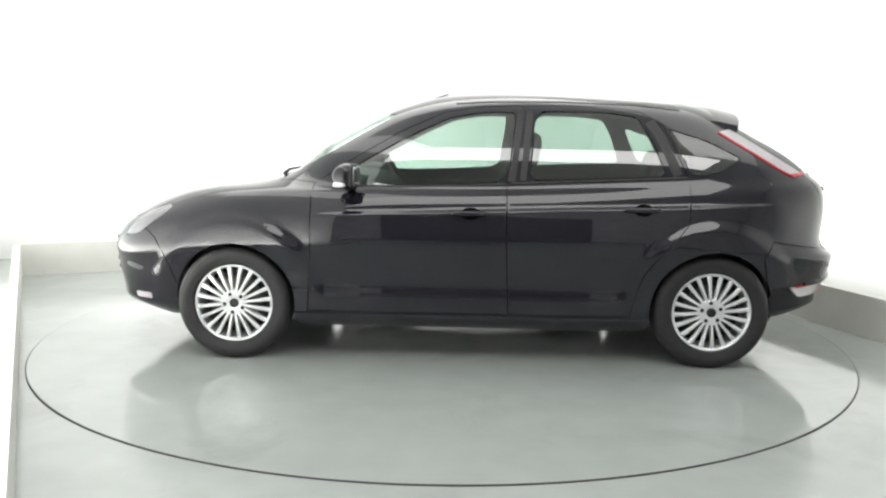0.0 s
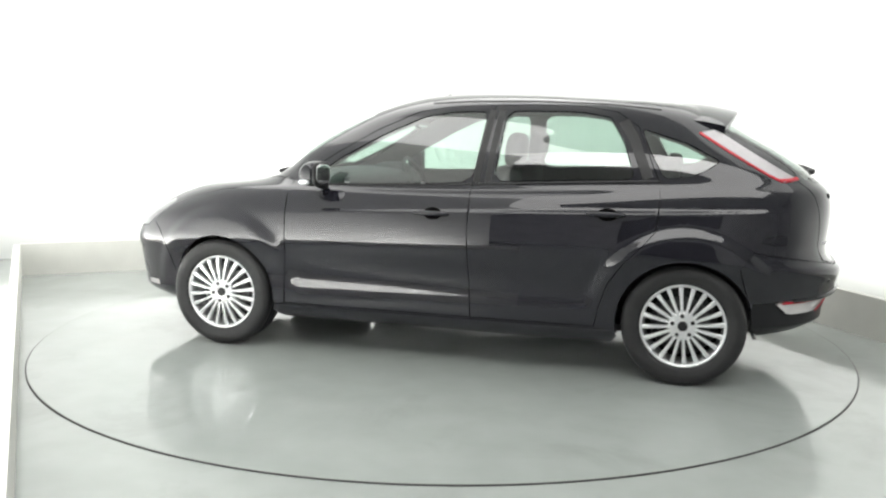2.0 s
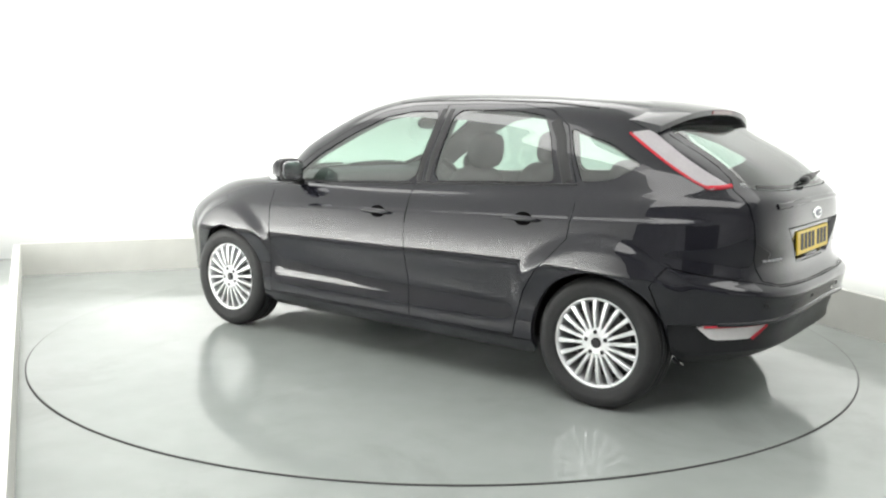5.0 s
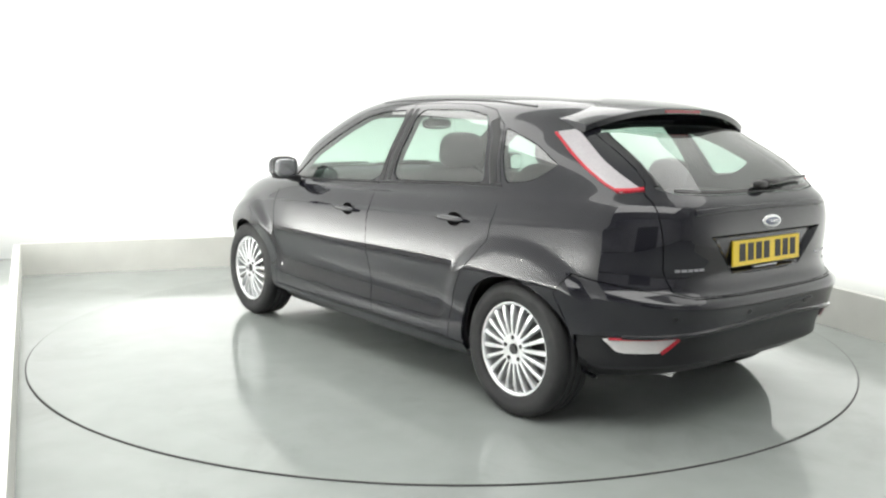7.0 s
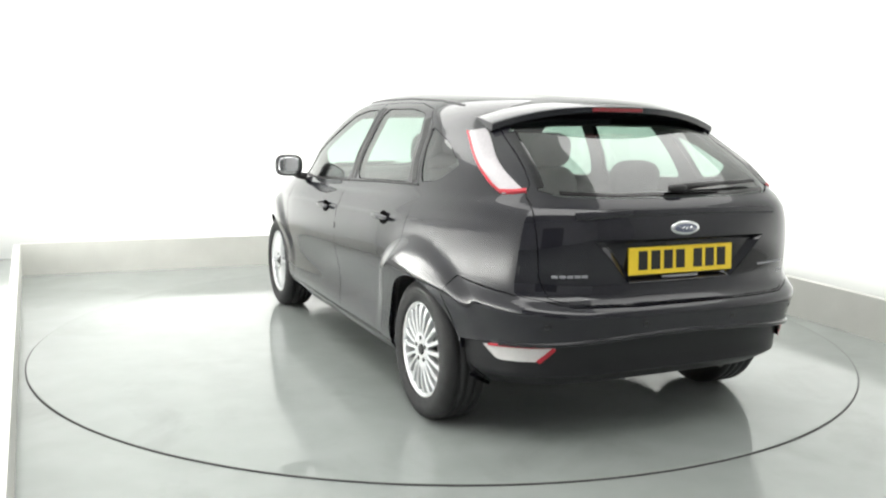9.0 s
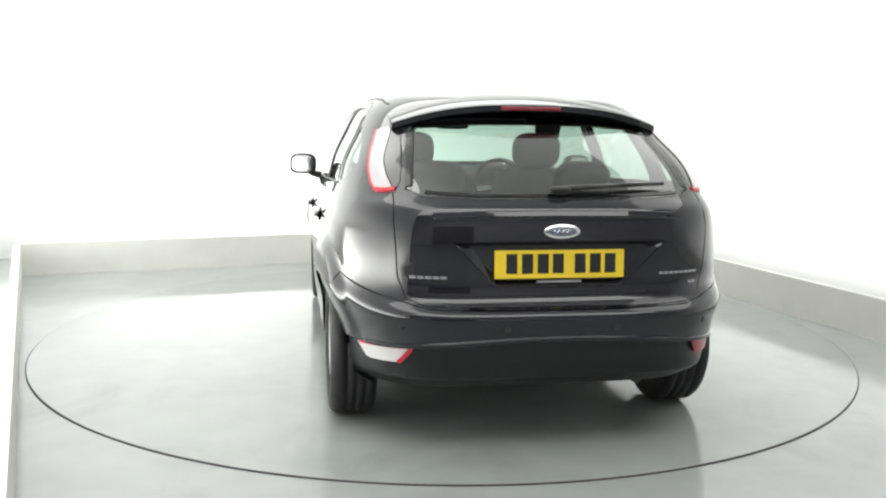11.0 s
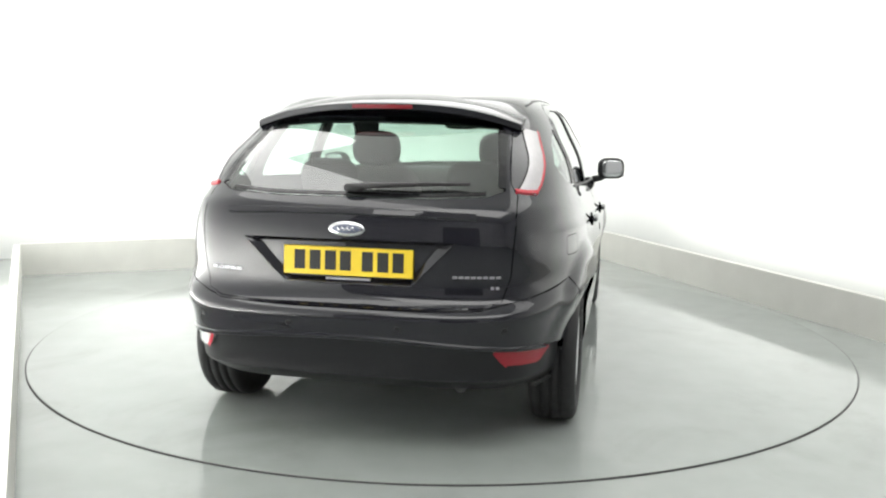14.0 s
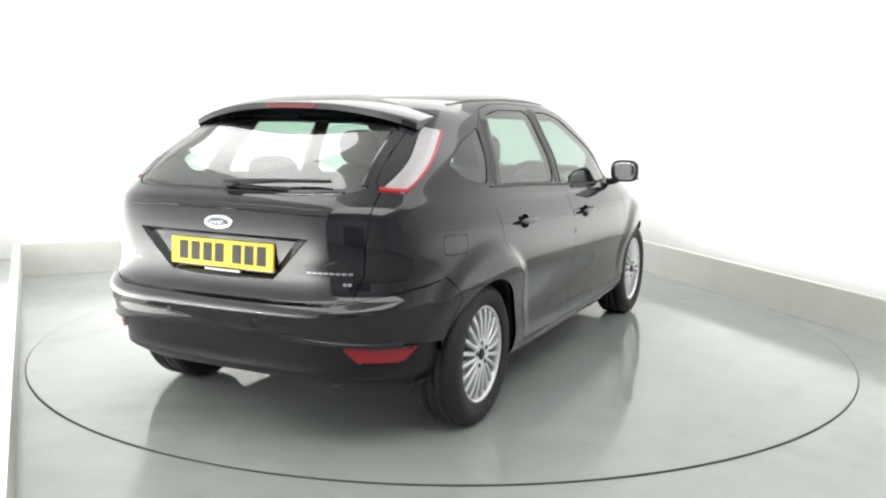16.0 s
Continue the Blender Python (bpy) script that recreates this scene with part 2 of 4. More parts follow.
def surface_grid():
    """Points of the left half of the body: along the outline from the rear's middle to the front's, and up the rows."""
    P = np.zeros((NS, NV, 3))
    vs = np.linspace(0, V_TOP, NV)
    for j, v in enumerate(vs):
        r = ROW(np.array([v]))[0]
        xf, xr, hw = r[0], r[1], max(r[2], 0.0)
        xm = 0.5 * (xf + xr)
        a = np.linspace(0, math.pi / 2, 900)
        X, Y = np.cos(a), np.sin(a)
        rear = np.c_[xm + (xr - xm) * X ** (2 / r[4]), hw * Y ** (2 / r[4])]
        front = np.c_[xm + (xf - xm) * X ** (2 / r[3]), hw * Y ** (2 / r[3])]
        line = np.vstack([rear, front[::-1][1:]])
        d = np.r_[0, np.cumsum(np.hypot(*np.diff(line, axis=0).T))]
        q = np.linspace(0, d[-1], NS)
        x, y = np.interp(q, d, line[:, 0]), np.interp(q, d, line[:, 1])
        z = cubic((-2.1, -1.2, 0.0, 1.2, 2.2), r[[9, 8, 7, 6, 5]])(x)
        for hx in HUBS:
            # the wings swell outwards round the wheels
            rad = np.hypot(x - hx, z - HUB_Z)
            swell = np.clip((0.53 - rad) / 0.085, 0, 1)
            y = y + np.where(y > 0.5, 0.026 * swell * swell * (3 - 2 * swell) * np.clip((z - 0.29) / 0.36, 0, 1), 0)
        # a crease runs along the doors at the height of the handles
        s = z - crease_height(x)
        ridge = np.where(s < 0, np.exp(s / 0.085), np.exp(-((np.maximum(s, 0) / 0.011) ** 1.5)))
        y = y + 0.0085 * ridge * np.clip((y - 0.62) / 0.15, 0, 1) * np.clip((1.10 - x) / 0.35, 0, 1) * np.clip((x + 1.86) / 0.2, 0, 1)
        P[:, j] = np.c_[x, y, z]
    return P


GRID = surface_grid()

# ---------------- the car ----------------
car = new("car")
car.empty_display_size = 0.5
tagged(car, "black five-door hatchback with silver multi-spoke alloy wheels", "car")


DU, DV = np.gradient(GRID, axis=0), np.gradient(GRID, axis=1)
NORMAL = np.cross(DU, DV)
NORMAL /= np.linalg.norm(NORMAL, axis=2)[:, :, None] + 1e-12
if (NORMAL[200, NV // 4, 1]) < 0:
    NORMAL = -NORMAL
NORMAL[0, :, 1] = NORMAL[-1, :, 1] = 0
NORMAL[:, -1] = (0, 0, 1)
WIDE, TALL = 3.2, V_TOP  # the flat pattern of half the body: metres round it and up it


def sample(A, uv):
    """Bilinear values of a grid at places of the flat pattern."""
    a = np.clip(uv[:, 0] / WIDE, 0, 1) * (NS - 1)
    b = np.clip(uv[:, 1] / TALL, 0, 1) * (NV - 1)
    i, j = np.minimum(a.astype(int), NS - 2), np.minimum(b.astype(int), NV - 2)
    p, q = (a - i)[:, None], (b - j)[:, None]
    return (A[i, j] * (1 - p) + A[i + 1, j] * p) * (1 - q) + (A[i, j + 1] * (1 - p) + A[i + 1, j + 1] * p) * q


FLAT_U, FLAT_V = np.meshgrid(np.linspace(0, WIDE, NS), np.linspace(0, TALL, NV), indexing="ij")
FLAT = np.c_[FLAT_U.ravel(), FLAT_V.ravel()]
POINTS = GRID.reshape(-1, 3)
HALVES = {"s": POINTS[:, 1] > 0.35, "r": POINTS[:, 0] < -1.15, "f": POINTS[:, 0] > 0.2}
AXES2 = {"s": (0, 2), "r": (1, 2), "f": (1, 2)}


def flat(kind, p):
    """The place in the flat pattern of a point seen from the side (x, z), the rear or the front (y, z)."""
    if kind == "d":
        return np.array(p, float)
    ax, ok = AXES2[kind], np.flatnonzero(HALVES[kind])
    uv = FLAT[ok[np.argmin(((POINTS[ok][:, ax] - p) ** 2).sum(1))]].copy()
    for _ in range(6):
        h = 0.004
        base = sample(GRID, uv[None])[0][list(ax)]
        du = (sample(GRID, uv[None] + [[h, 0]])[0][list(ax)] - base) / h
        dv = (sample(GRID, uv[None] + [[0, h]])[0][list(ax)] - base) / h
        J = np.c_[du, dv]
        if abs(np.linalg.det(J)) < 1e-3:
            break
        step = np.linalg.solve(J, np.array(p) - base)
        uv = np.clip(uv + np.clip(step, -0.03, 0.03), [0, 0], [WIDE, TALL])
    return uv


def rounded(pts, n=2):
    """Corner cutting, for a closed outline of (kind, a, b)."""
    for _ in range(n):
        cut = []
        for (k, a, b), (k2, c, d) in zip(pts, pts[1:] + pts[:1]):
            if k != k2:
                cut += [(k, a, b), (k2, c, d)]
            else:
                cut += [(k, a * 0.9 + c * 0.1, b * 0.9 + d * 0.1), (k, a * 0.1 + c * 0.9, b * 0.1 + d * 0.9)]
        pts = cut
    return pts


def outline(pts, soft=0):
    """A closed outline in the flat pattern, its long edges divided."""
    if soft:
        pts = rounded(pts, soft)
    res = []
    for (k, a, b), (k2, c, d) in zip(pts, pts[1:] + pts[:1]):
        n = max(1, int(math.hypot(c - a, d - b) / 0.035)) if k == k2 else 1
        for i in range(n):
            q = flat(k, (a + (c - a) * i / n, b + (d - b) * i / n))
            if not res or np.hypot(*(q - res[-1])) > 0.002:
                res.append(q)
    return np.array(res)


def S(*p):
    return [("s", x, z) for x, z in p]


def R(*p):
    return [("r", y, z) for y, z in p]


def F(*p):
    return [("f", y, z) for y, z in p]


def D(*p):
    return [("d", u, v) for u, v in p]


def arch(hx):
    return [("s", hx + ARCH_R * math.cos(a), HUB_Z + ARCH_R * math.sin(a)) for a in np.linspace(-0.25, math.pi + 0.25, 33)]


DOOR_GAP = S((-0.185, 0.99), (-0.185, 0.70), (-0.205, 0.285))
HOOD_EDGE = S((1.02, 1.0), (1.42, 0.95), (1.62, 0.90), (1.77, 0.845), (1.88, 0.79))
arch_low = {hx: D(*[tuple(flat("s", (hx + sgn * ARCH_R * 0.985, 0.225)) * [1, 0]) for sgn in (-1, 1)]) for hx in HUBS}
REGIONS = {
    "arch_front": outline(arch(HUBS[0]) + arch_low[HUBS[0]]),
    "arch_rear": outline(arch(HUBS[1]) + arch_low[HUBS[1]]),
    "front_window": outline(S((0.80, 0.982), (0.4, 0.985), (-0.185, 1.012), (-0.235, 1.39), (-0.05, 1.387), (0.13, 1.355), (0.345, 1.258), (0.60, 1.115)), 2),
    "rear_window": outline(S((-0.305, 1.022), (-0.7, 1.04), (-1.045, 1.055), (-0.975, 1.25), (-0.90, 1.37), (-0.74, 1.395), (-0.345, 1.398)), 2),
    "quarter_window": outline(S((-1.062, 1.315), (-1.115, 1.2), (-1.19, 1.064), (-1.33, 1.078), (-1.41, 1.12), (-1.46, 1.158), (-1.29, 1.245)), 2),
    "windscreen": outline(S((0.60, 1.275), (0.83, 1.14), (1.05, 1.02)) + F((0.55, 1.03), (0.3, 1.025), (0, 1.025), (0, 1.385), (0.25, 1.38)) + S((0.44, 1.368)), 0),
    "rear_screen": outline(R((0, 1.045), (0.30, 1.045), (0.53, 1.055), (0.588, 1.075), (0.57, 1.17), (0.535, 1.30), (0.50, 1.335), (0.3, 1.352), (0, 1.355)), 0),
    "tail_lamp": outline(S((-1.352, 1.298), (-1.43, 1.313), (-1.64, 1.184), (-1.845, 1.066), (-1.765, 1.052), (-1.60, 1.145)), 1),
    "rear_fog_lamp": outline(R((0.785, 0.452), (0.575, 0.470), (0.628, 0.397), (0.742, 0.386)), 1),
    "headlamp": outline(S((2.02, 0.655), (1.965, 0.735), (1.87, 0.80), (1.74, 0.845), (1.70, 0.832), (1.80, 0.755), (1.91, 0.675)), 1),
    "front_fog_lamp": outline(S((1.95, 0.335), (1.84, 0.335), (1.83, 0.30), (1.94, 0.295)), 1),
    "plate_recess": outline(R((0, 0.880), (0.2, 0.880), (0.425, 0.880), (0.40, 0.86), (0.29, 0.745), (0.255, 0.712), (0.1, 0.708), (0, 0.708))),
    "fuel_flap": outline(S((-1.49, 0.875), (-1.65, 0.88), (-1.65, 0.80), (-1.50, 0.795)), 2),
    "front_door": outline(S((0.875, 0.990), (0.885, 0.955), (0.885, 0.60), (0.905, 0.285)) + DOOR_GAP[::-1] + S((-0.27, 1.425), (-0.05, 1.419), (0.16, 1.386), (0.385, 1.286), (0.63, 1.145))),
    "rear_door": outline(DOOR_GAP + S((-0.87, 0.285), (-0.895, 0.40), (-0.935, 0.52), (-1.01, 0.63), (-1.10, 0.72), (-1.165, 0.80), (-1.178, 0.95), (-1.168, 1.045), (-1.045, 1.325), (-0.93, 1.398), (-0.75, 1.425), (-0.5, 1.43), (-0.27, 1.425))),
    "sill": outline(S((0.99, 0.275), (0.5, 0.275), (-0.5, 0.275), (-0.99, 0.275)) + D(tuple(flat("s", (-0.99, 0.22)) * [1, 0]), tuple(flat("s", (0.99, 0.22)) * [1, 0]))),
    "rear_valance": outline([("r", y, 0.508 - 0.057 * (y / 0.8) ** 2) for y in (0, 0.15, 0.3, 0.45, 0.6, 0.7)] + S((-1.80, 0.457), (-1.72, 0.450), (-1.655, 0.445), (-1.645, 0.30)) + D(tuple(flat("s", (-1.66, 0.22)) * [1, 0]), (0, 0))),
    "rear_bumper": outline(S((-1.58, 0.62), (-1.64, 0.71), (-1.75, 0.692), (-1.88, 0.672)) + R((0.61, 0.65), (0.53, 0.632), (0.25, 0.627), (0, 0.625)) + D((0, 0)) + D(tuple(flat("s", (-1.66, 0.22)) * [1, 0])) + S((-1.66, 0.35))),
    "tailgate": outline(R((0, 0.629), (0.25, 0.631), (0.53, 0.637), (0.602, 0.660), (0.632, 0.75), (0.645, 0.95), (0.638, 1.055), (0.605, 1.10), (0.585, 1.20), (0.56, 1.32), (0.40, 1.385), (0, 1.395))),
    "bonnet": outline(HOOD_EDGE + F((0.56, 0.765), (0.35, 0.745), (0, 0.735), (0, 0.985), (0.4, 0.99))),
    "roof": outline(D((0, STEP[14]), (0.8, STEP[14]), (1.6, STEP[14]), (2.4, STEP[14]), (3.2, STEP[14]), (3.2, TALL), (0, TALL))),
    "front_wing": outline(S((0.907, 0.20), (0.907, 0.285), (0.885, 0.6), (0.885, 0.955), (0.875, 0.990), (1.02, 1.0)) + HOOD_EDGE[1:] + S((1.87, 0.72), (1.79, 0.66), (1.72, 0.55), (1.67, 0.42), (1.5, 0.22))),
}


def inside(poly, q):
    x, y = q[:, 0], q[:, 1]
    hit = np.zeros(len(q), bool)
    for (x1, y1), (x2, y2) in zip(poly, np.roll(poly, -1, axis=0)):
        if y1 != y2:
            hit ^= ((y1 > y) != (y2 > y)) & (x < (x2 - x1) * (y - y1) / (y2 - y1) + x1)
    return hit


def flat_pattern():
    """Cut the flat pattern of half the body into triangles along all the outlines, and say to which panel each belongs."""
    pts, edges = [], []
    nu, nv = 170, 100
    for i in range(nu + 1):
        for j in range(nv + 1):
            pts.append((WIDE * i / nu, TALL * j / nv))
    # rows of points along the crease, the flares and the bumper's shelf keep those edges crisp
    for off in (-0.03, -0.012, 0.0, 0.006, 0.012, 0.02, 0.03):
        line = [flat("s", (x, crease_height(x) + off)) for x in np.linspace(1.05, -1.8, 80)]
        pts += [tuple(p) for p in line]
    for hx in HUBS:
        for rad in (0.40, 0.43, 0.455, 0.475, 0.495, 0.515, 0.535):
            pts += [tuple(flat("s", (hx + rad * math.cos(a), HUB_Z + rad * math.sin(a)))) for a in np.linspace(0.0, math.pi, 44)]
    for v in (STEP[5] - 0.012, STEP[5] - 0.004, STEP[5] + 0.004, 0.5 * (STEP[5] + STEP[6]), STEP[6] - 0.004, STEP[6] + 0.006):
        pts += [(u, v) for u in np.linspace(0.006, 1.35, 120)]
    for poly in REGIONS.values():
        k, n = len(pts), len(poly)
        pts += [tuple(p) for p in poly]
        edges += [(k + i, k + (i + 1) % n) for i in range(n)]
    verts, _, faces, *_ = geometry.delaunay_2d_cdt([Vector(p) for p in pts], edges, [], 0, 1e-5)
    uv = np.array([tuple(v) for v in verts])
    tris = np.array([f for f in faces if len(f) == 3])
    area = 0.5 * np.cross(uv[tris[:, 1]] - uv[tris[:, 0]], uv[tris[:, 2]] - uv[tris[:, 0]])
    tris = tris[np.abs(area) > 1e-9]
    mid = uv[tris].mean(axis=1)
    owner = np.full(len(tris), "", dtype=object)
    for name, poly in REGIONS.items():
        m = inside(poly, mid) & (owner == "")
        owner[m] = name
    x = sample(GRID, mid)[:, 0]
    owner[(owner == "") & (x > 1.25)] = "front_bumper"
    owner[owner == ""] = "body_shell"
    return uv, tris, owner


UV, TRIS, OWNER = flat_pattern()
XYZ, NRM = sample(GRID, UV), sample(NORMAL, UV)
NRM /= np.linalg.norm(NRM, axis=1)[:, None] + 1e-12


def panel(name, region, mat, parent, sides=(1,), sink=0.0, gap=0.0028, lip=0.014, label=""):
    """One body panel with its edges turned in; both halves are joined where two sides are given."""
    T = TRIS[np.isin(OWNER, [region] if isinstance(region, str) else list(region))]
    ids = np.unique(T)
    back = {v: i for i, v in enumerate(ids)}
    T = np.vectorize(back.get)(T)
    P, N, q = XYZ[ids].copy(), NRM[ids], UV[ids]
    P -= N * sink
    P[(q[:, 0] < 1e-6) | (q[:, 0] > WIDE - 1e-6) | (q[:, 1] > TALL - 1e-6), 1] = 0
    use = {}
    for t in T:
        for k in range(3):
            e = (t[k], t[(k + 1) % 3])
            use.setdefault(tuple(sorted(e)), []).append((e, t[(k + 2) % 3]))
    rim, push = [], np.zeros_like(P)
    for key, us in use.items():
        (a, b), c = us[0]
        if len(us) == 1 and not (abs(P[a, 1]) < 1e-5 and abs(P[b, 1]) < 1e-5):
            rim.append((a, b))
            d = P[c] - P[a]
            e = P[b] - P[a]
            d = d - e * (d @ e) / (e @ e + 1e-12)
            d /= np.linalg.norm(d) + 1e-9
            push[a] += d
            push[b] += d
    mid = np.abs(P[:, 1]) < 1e-5
    push[mid, 1] = 0
    L = np.linalg.norm(push, axis=1)
    P += np.where(L[:, None] > 1e-6, push / np.maximum(L, 1e-6)[:, None], 0) * gap
    verts, norms, faces = [], [], []
    for side in sides:
        m = np.array([1, side, 1])
        k = len(verts)
        verts += list(P * m)
        norms += list(N * m)
        up = np.einsum("ij,ij->i", np.cross(P[T[:, 1]] - P[T[:, 0]], P[T[:, 2]] - P[T[:, 0]]), N[T[:, 0]]) > 0
        for t, ok in zip(T, up):
            f = [int(k + v) for v in t]
            faces.append(f if ok == (side > 0) else f[::-1])
        for a, b in rim:
            i = len(verts)
            for v in (a, b):
                verts += [P[v] * m, (P[v] - N[v] * lip) * m]
                d = -push[v] / max(np.linalg.norm(push[v]), 1e-6) * m
                norms += [d, d]
            faces.append([i, i + 2, i + 3, i + 1])
    me = bpy.data.meshes.new(name)
    me.from_pydata([tuple(v) for v in verts], [], faces)
    me.shade_smooth()
    me.normals_split_custom_set_from_vertices([tuple(n) for n in norms])
    me.materials.append(mat)
    ob = new(name, me)
    ob.parent = parent
    if label:
        tagged(ob, label)
    return ob


def inner_shell():
    """The dark inside of the body, a little behind the panels."""
    T = TRIS[~np.isin(OWNER, ["arch_front", "arch_rear", "front_window", "rear_window", "quarter_window", "windscreen", "rear_screen"])]
    P = XYZ - NRM * 0.034
    verts, faces = [], []
    for side in (1, -1):
        k = len(verts)
        verts += [(p[0], p[1] * side, p[2]) for p in P]
        faces += [[int(k + v) for v in t] for t in T]
    me = bpy.data.meshes.new("inner_shell")
    me.from_pydata(verts, [], faces)
    me.materials.append(TRIM)
    ob = new("inner_shell", me)
    ob.parent = car
    return tagged(ob, "dark inner lining")


def glass(name, tint, gloss=1.0):
    m = bpy.data.materials.new(name)
    m.use_nodes = True
    nt = m.node_tree
    nt.nodes.remove(nt.nodes["Principled BSDF"])
    o = nt.nodes["Material Output"]
    tr, gl, mix, lw, pw, ma = (nt.nodes.new("ShaderNode" + k) for k in ("BsdfTransparent", "BsdfGlossy", "MixShader", "LayerWeight", "Math", "Math"))
    tr.inputs["Color"].default_value = (*tint, 1)
    gl.inputs["Roughness"].default_value = 0.0
    gl.inputs["Color"].default_value = (gloss, gloss, gloss, 1)
    lw.inputs["Blend"].default_value = 0.5
    pw.operation, ma.operation = "POWER", "MULTIPLY_ADD"
    pw.inputs[1].default_value, ma.inputs[1].default_value, ma.inputs[2].default_value = 5.0, 0.87, 0.135
    nt.links.new(lw.outputs["Facing"], pw.inputs[0])
    nt.links.new(pw.outputs[0], ma.inputs[0])
    nt.links.new(ma.outputs[0], mix.inputs[0])
    nt.links.new(tr.outputs[0], mix.inputs[1])
    nt.links.new(gl.outputs[0], mix.inputs[2])
    nt.links.new(mix.outputs[0], o.inputs["Surface"])
    return m


GLASS = glass("green_tinted_glass", (0.60, 0.73, 0.665))
TRIM = material("dark_interior_trim", (0.03, 0.03, 0.032), 0.7, grain=0.2, scale=30, bump=0.1)
FABRIC = material("charcoal_seat_fabric", (0.035, 0.035, 0.038), 0.9, grain=0.3, scale=60, bump=0.08, bump_scale=120)
PLASTIC = material("black_plastic", (0.012, 0.012, 0.013), 0.45, grain=0.2, scale=40)
# near-black without gloss: the shade of the handle recess as a colour
CUP = material("painted_cup_shade", (0.004, 0.004, 0.004), 1.0, spec=0.0, grain=0.1)
CHROME = material("chrome", (0.80, 0.81, 0.82), 0.12, metal=1.0, grain=0.03, scale=20)
RED = material("red_lens", (0.48, 0.004, 0.022), 0.3, coat=0.25, grain=0.1, scale=60, bump=0.2, bump_scale=250)
SMOKED = material("headlamp_lens", (0.13, 0.13, 0.14), 0.08, coat=1.0, grain=0.2, scale=40)
FOG_RED = material("dark_red_lens", (0.34, 0.004, 0.018), 0.3, coat=0.3, grain=0.1, scale=60, bump=0.2, bump_scale=250)
DEEP_RED = material("deep_red_lens", (0.20, 0.008, 0.015), 0.15, coat=1.0, grain=0.1, scale=60)
LENS = material("pale_lens", (0.40, 0.38, 0.395), 0.15, coat=1.0, grain=0.08, scale=80, bump=0.3, bump_scale=220)
WHITE_LENS = material("white_lens", (0.62, 0.60, 0.60), 0.15, coat=1.0, grain=0.08, scale=80, bump=0.3, bump_scale=220)
SATIN = material("satin_black_bumper", (0.011, 0.011, 0.013), 0.38, grain=0.1, scale=25, spec=0.35)
SCREEN_EDGE = material("black_screen_border", (0.006, 0.006, 0.007), 0.08, grain=0.05)
YELLOW = material("yellow_plate", (0.80, 0.58, 0.03), 0.4, grain=0.05, scale=30)
INK = material("black_ink", (0.012, 0.012, 0.012), 0.5, grain=0.1)
SILVER = material("silver_plastic", (0.62, 0.63, 0.65), 0.3, metal=0.5, grain=0.04)
LETTER = material("dull_silver_letter", (0.36, 0.36, 0.38), 0.35, metal=0.4, grain=0.05)
BRAKE = material("brake_metal", (0.12, 0.12, 0.12), 0.5, metal=0.6, grain=0.2)

inner_shell()
panel("bonnet", "bonnet", PAINT, car, (1, -1))
panel("roof", "roof", PAINT, car, (1, -1), gap=0.0)
panel("windscreen", "windscreen", GLASS, car, (1, -1), sink=0.004, lip=0.004).visible_shadow = False
panel("front_bumper", "front_bumper", PAINT, car, (1, -1))
rear_bumper = panel("rear_bumper", "rear_bumper", PAINT, car, (1, -1), gap=0.005, lip=0.03)
panel("rear_valance", "rear_valance", SATIN, rear_bumper, (1, -1), sink=0.022, gap=0.0, label="plain black lower bumper")
tailgate = panel("tailgate", "tailgate", PAINT, car, (1, -1), gap=0.004, lip=0.025)
panel("plate_recess", "plate_recess", PAINT, tailgate, (1, -1), sink=0.022, gap=0.0)
panel("rear_screen", "rear_screen", GLASS, tailgate, (1, -1), sink=0.003, lip=0.003).visible_shadow = False
DOORS, LAMPS = {}, {}
for side in (1, -1):
    shell = panel("rear_wing", "body_shell" if side < 0 else ("body_shell", "fuel_flap"), PAINT, car, (side,), gap=0.0015)
    panel("quarter_window", "quarter_window", GLASS, shell, (side,), sink=0.004, lip=0.004).visible_shadow = False
    panel("front_wing", "front_wing", PAINT, car, (side,))
    panel("sill", "sill", PAINT, car, (side,))
    for d in ("front", "rear"):
        door = panel(d + "_door", d + "_door", PAINT, car, (side,))
        panel("window_pane", d + "_window", GLASS, door, (side,), sink=0.004, lip=0.004).visible_shadow = False
        DOORS[d, side] = door
    if side < 0:
        panel("fuel_flap", "fuel_flap", PAINT, shell, (side,), gap=0.0012)
    panel("headlamp", "headlamp", SMOKED, car, (side,), label="clear headlamp")
    panel("front_fog_lamp", "front_fog_lamp", LENS, car, (side,), label="small clear fog lamp")
    LAMPS[side] = panel("tail_lamp", "tail_lamp", LENS, car, (side,), sink=-0.004, lip=0.03, label="clear tail lamp with red edge")
    panel("rear_fog_lamp", "rear_fog_lamp", WHITE_LENS if side > 0 else FOG_RED, rear_bumper, (side,), sink=0.008, lip=0.02, label="pale reversing lamp" if side > 0 else "red rear fog lamp")

def on_body(kind, p, side=1, lift=0.0):
    """A point of the body's surface and the normal there."""
    uv = flat(kind, p)[None]
    P, N = sample(GRID, uv)[0], sample(NORMAL, uv)[0]
    N = N / np.linalg.norm(N)
    m = np.array([1, side, 1])
    return Vector((P + N * lift) * m), Vector(N * m)


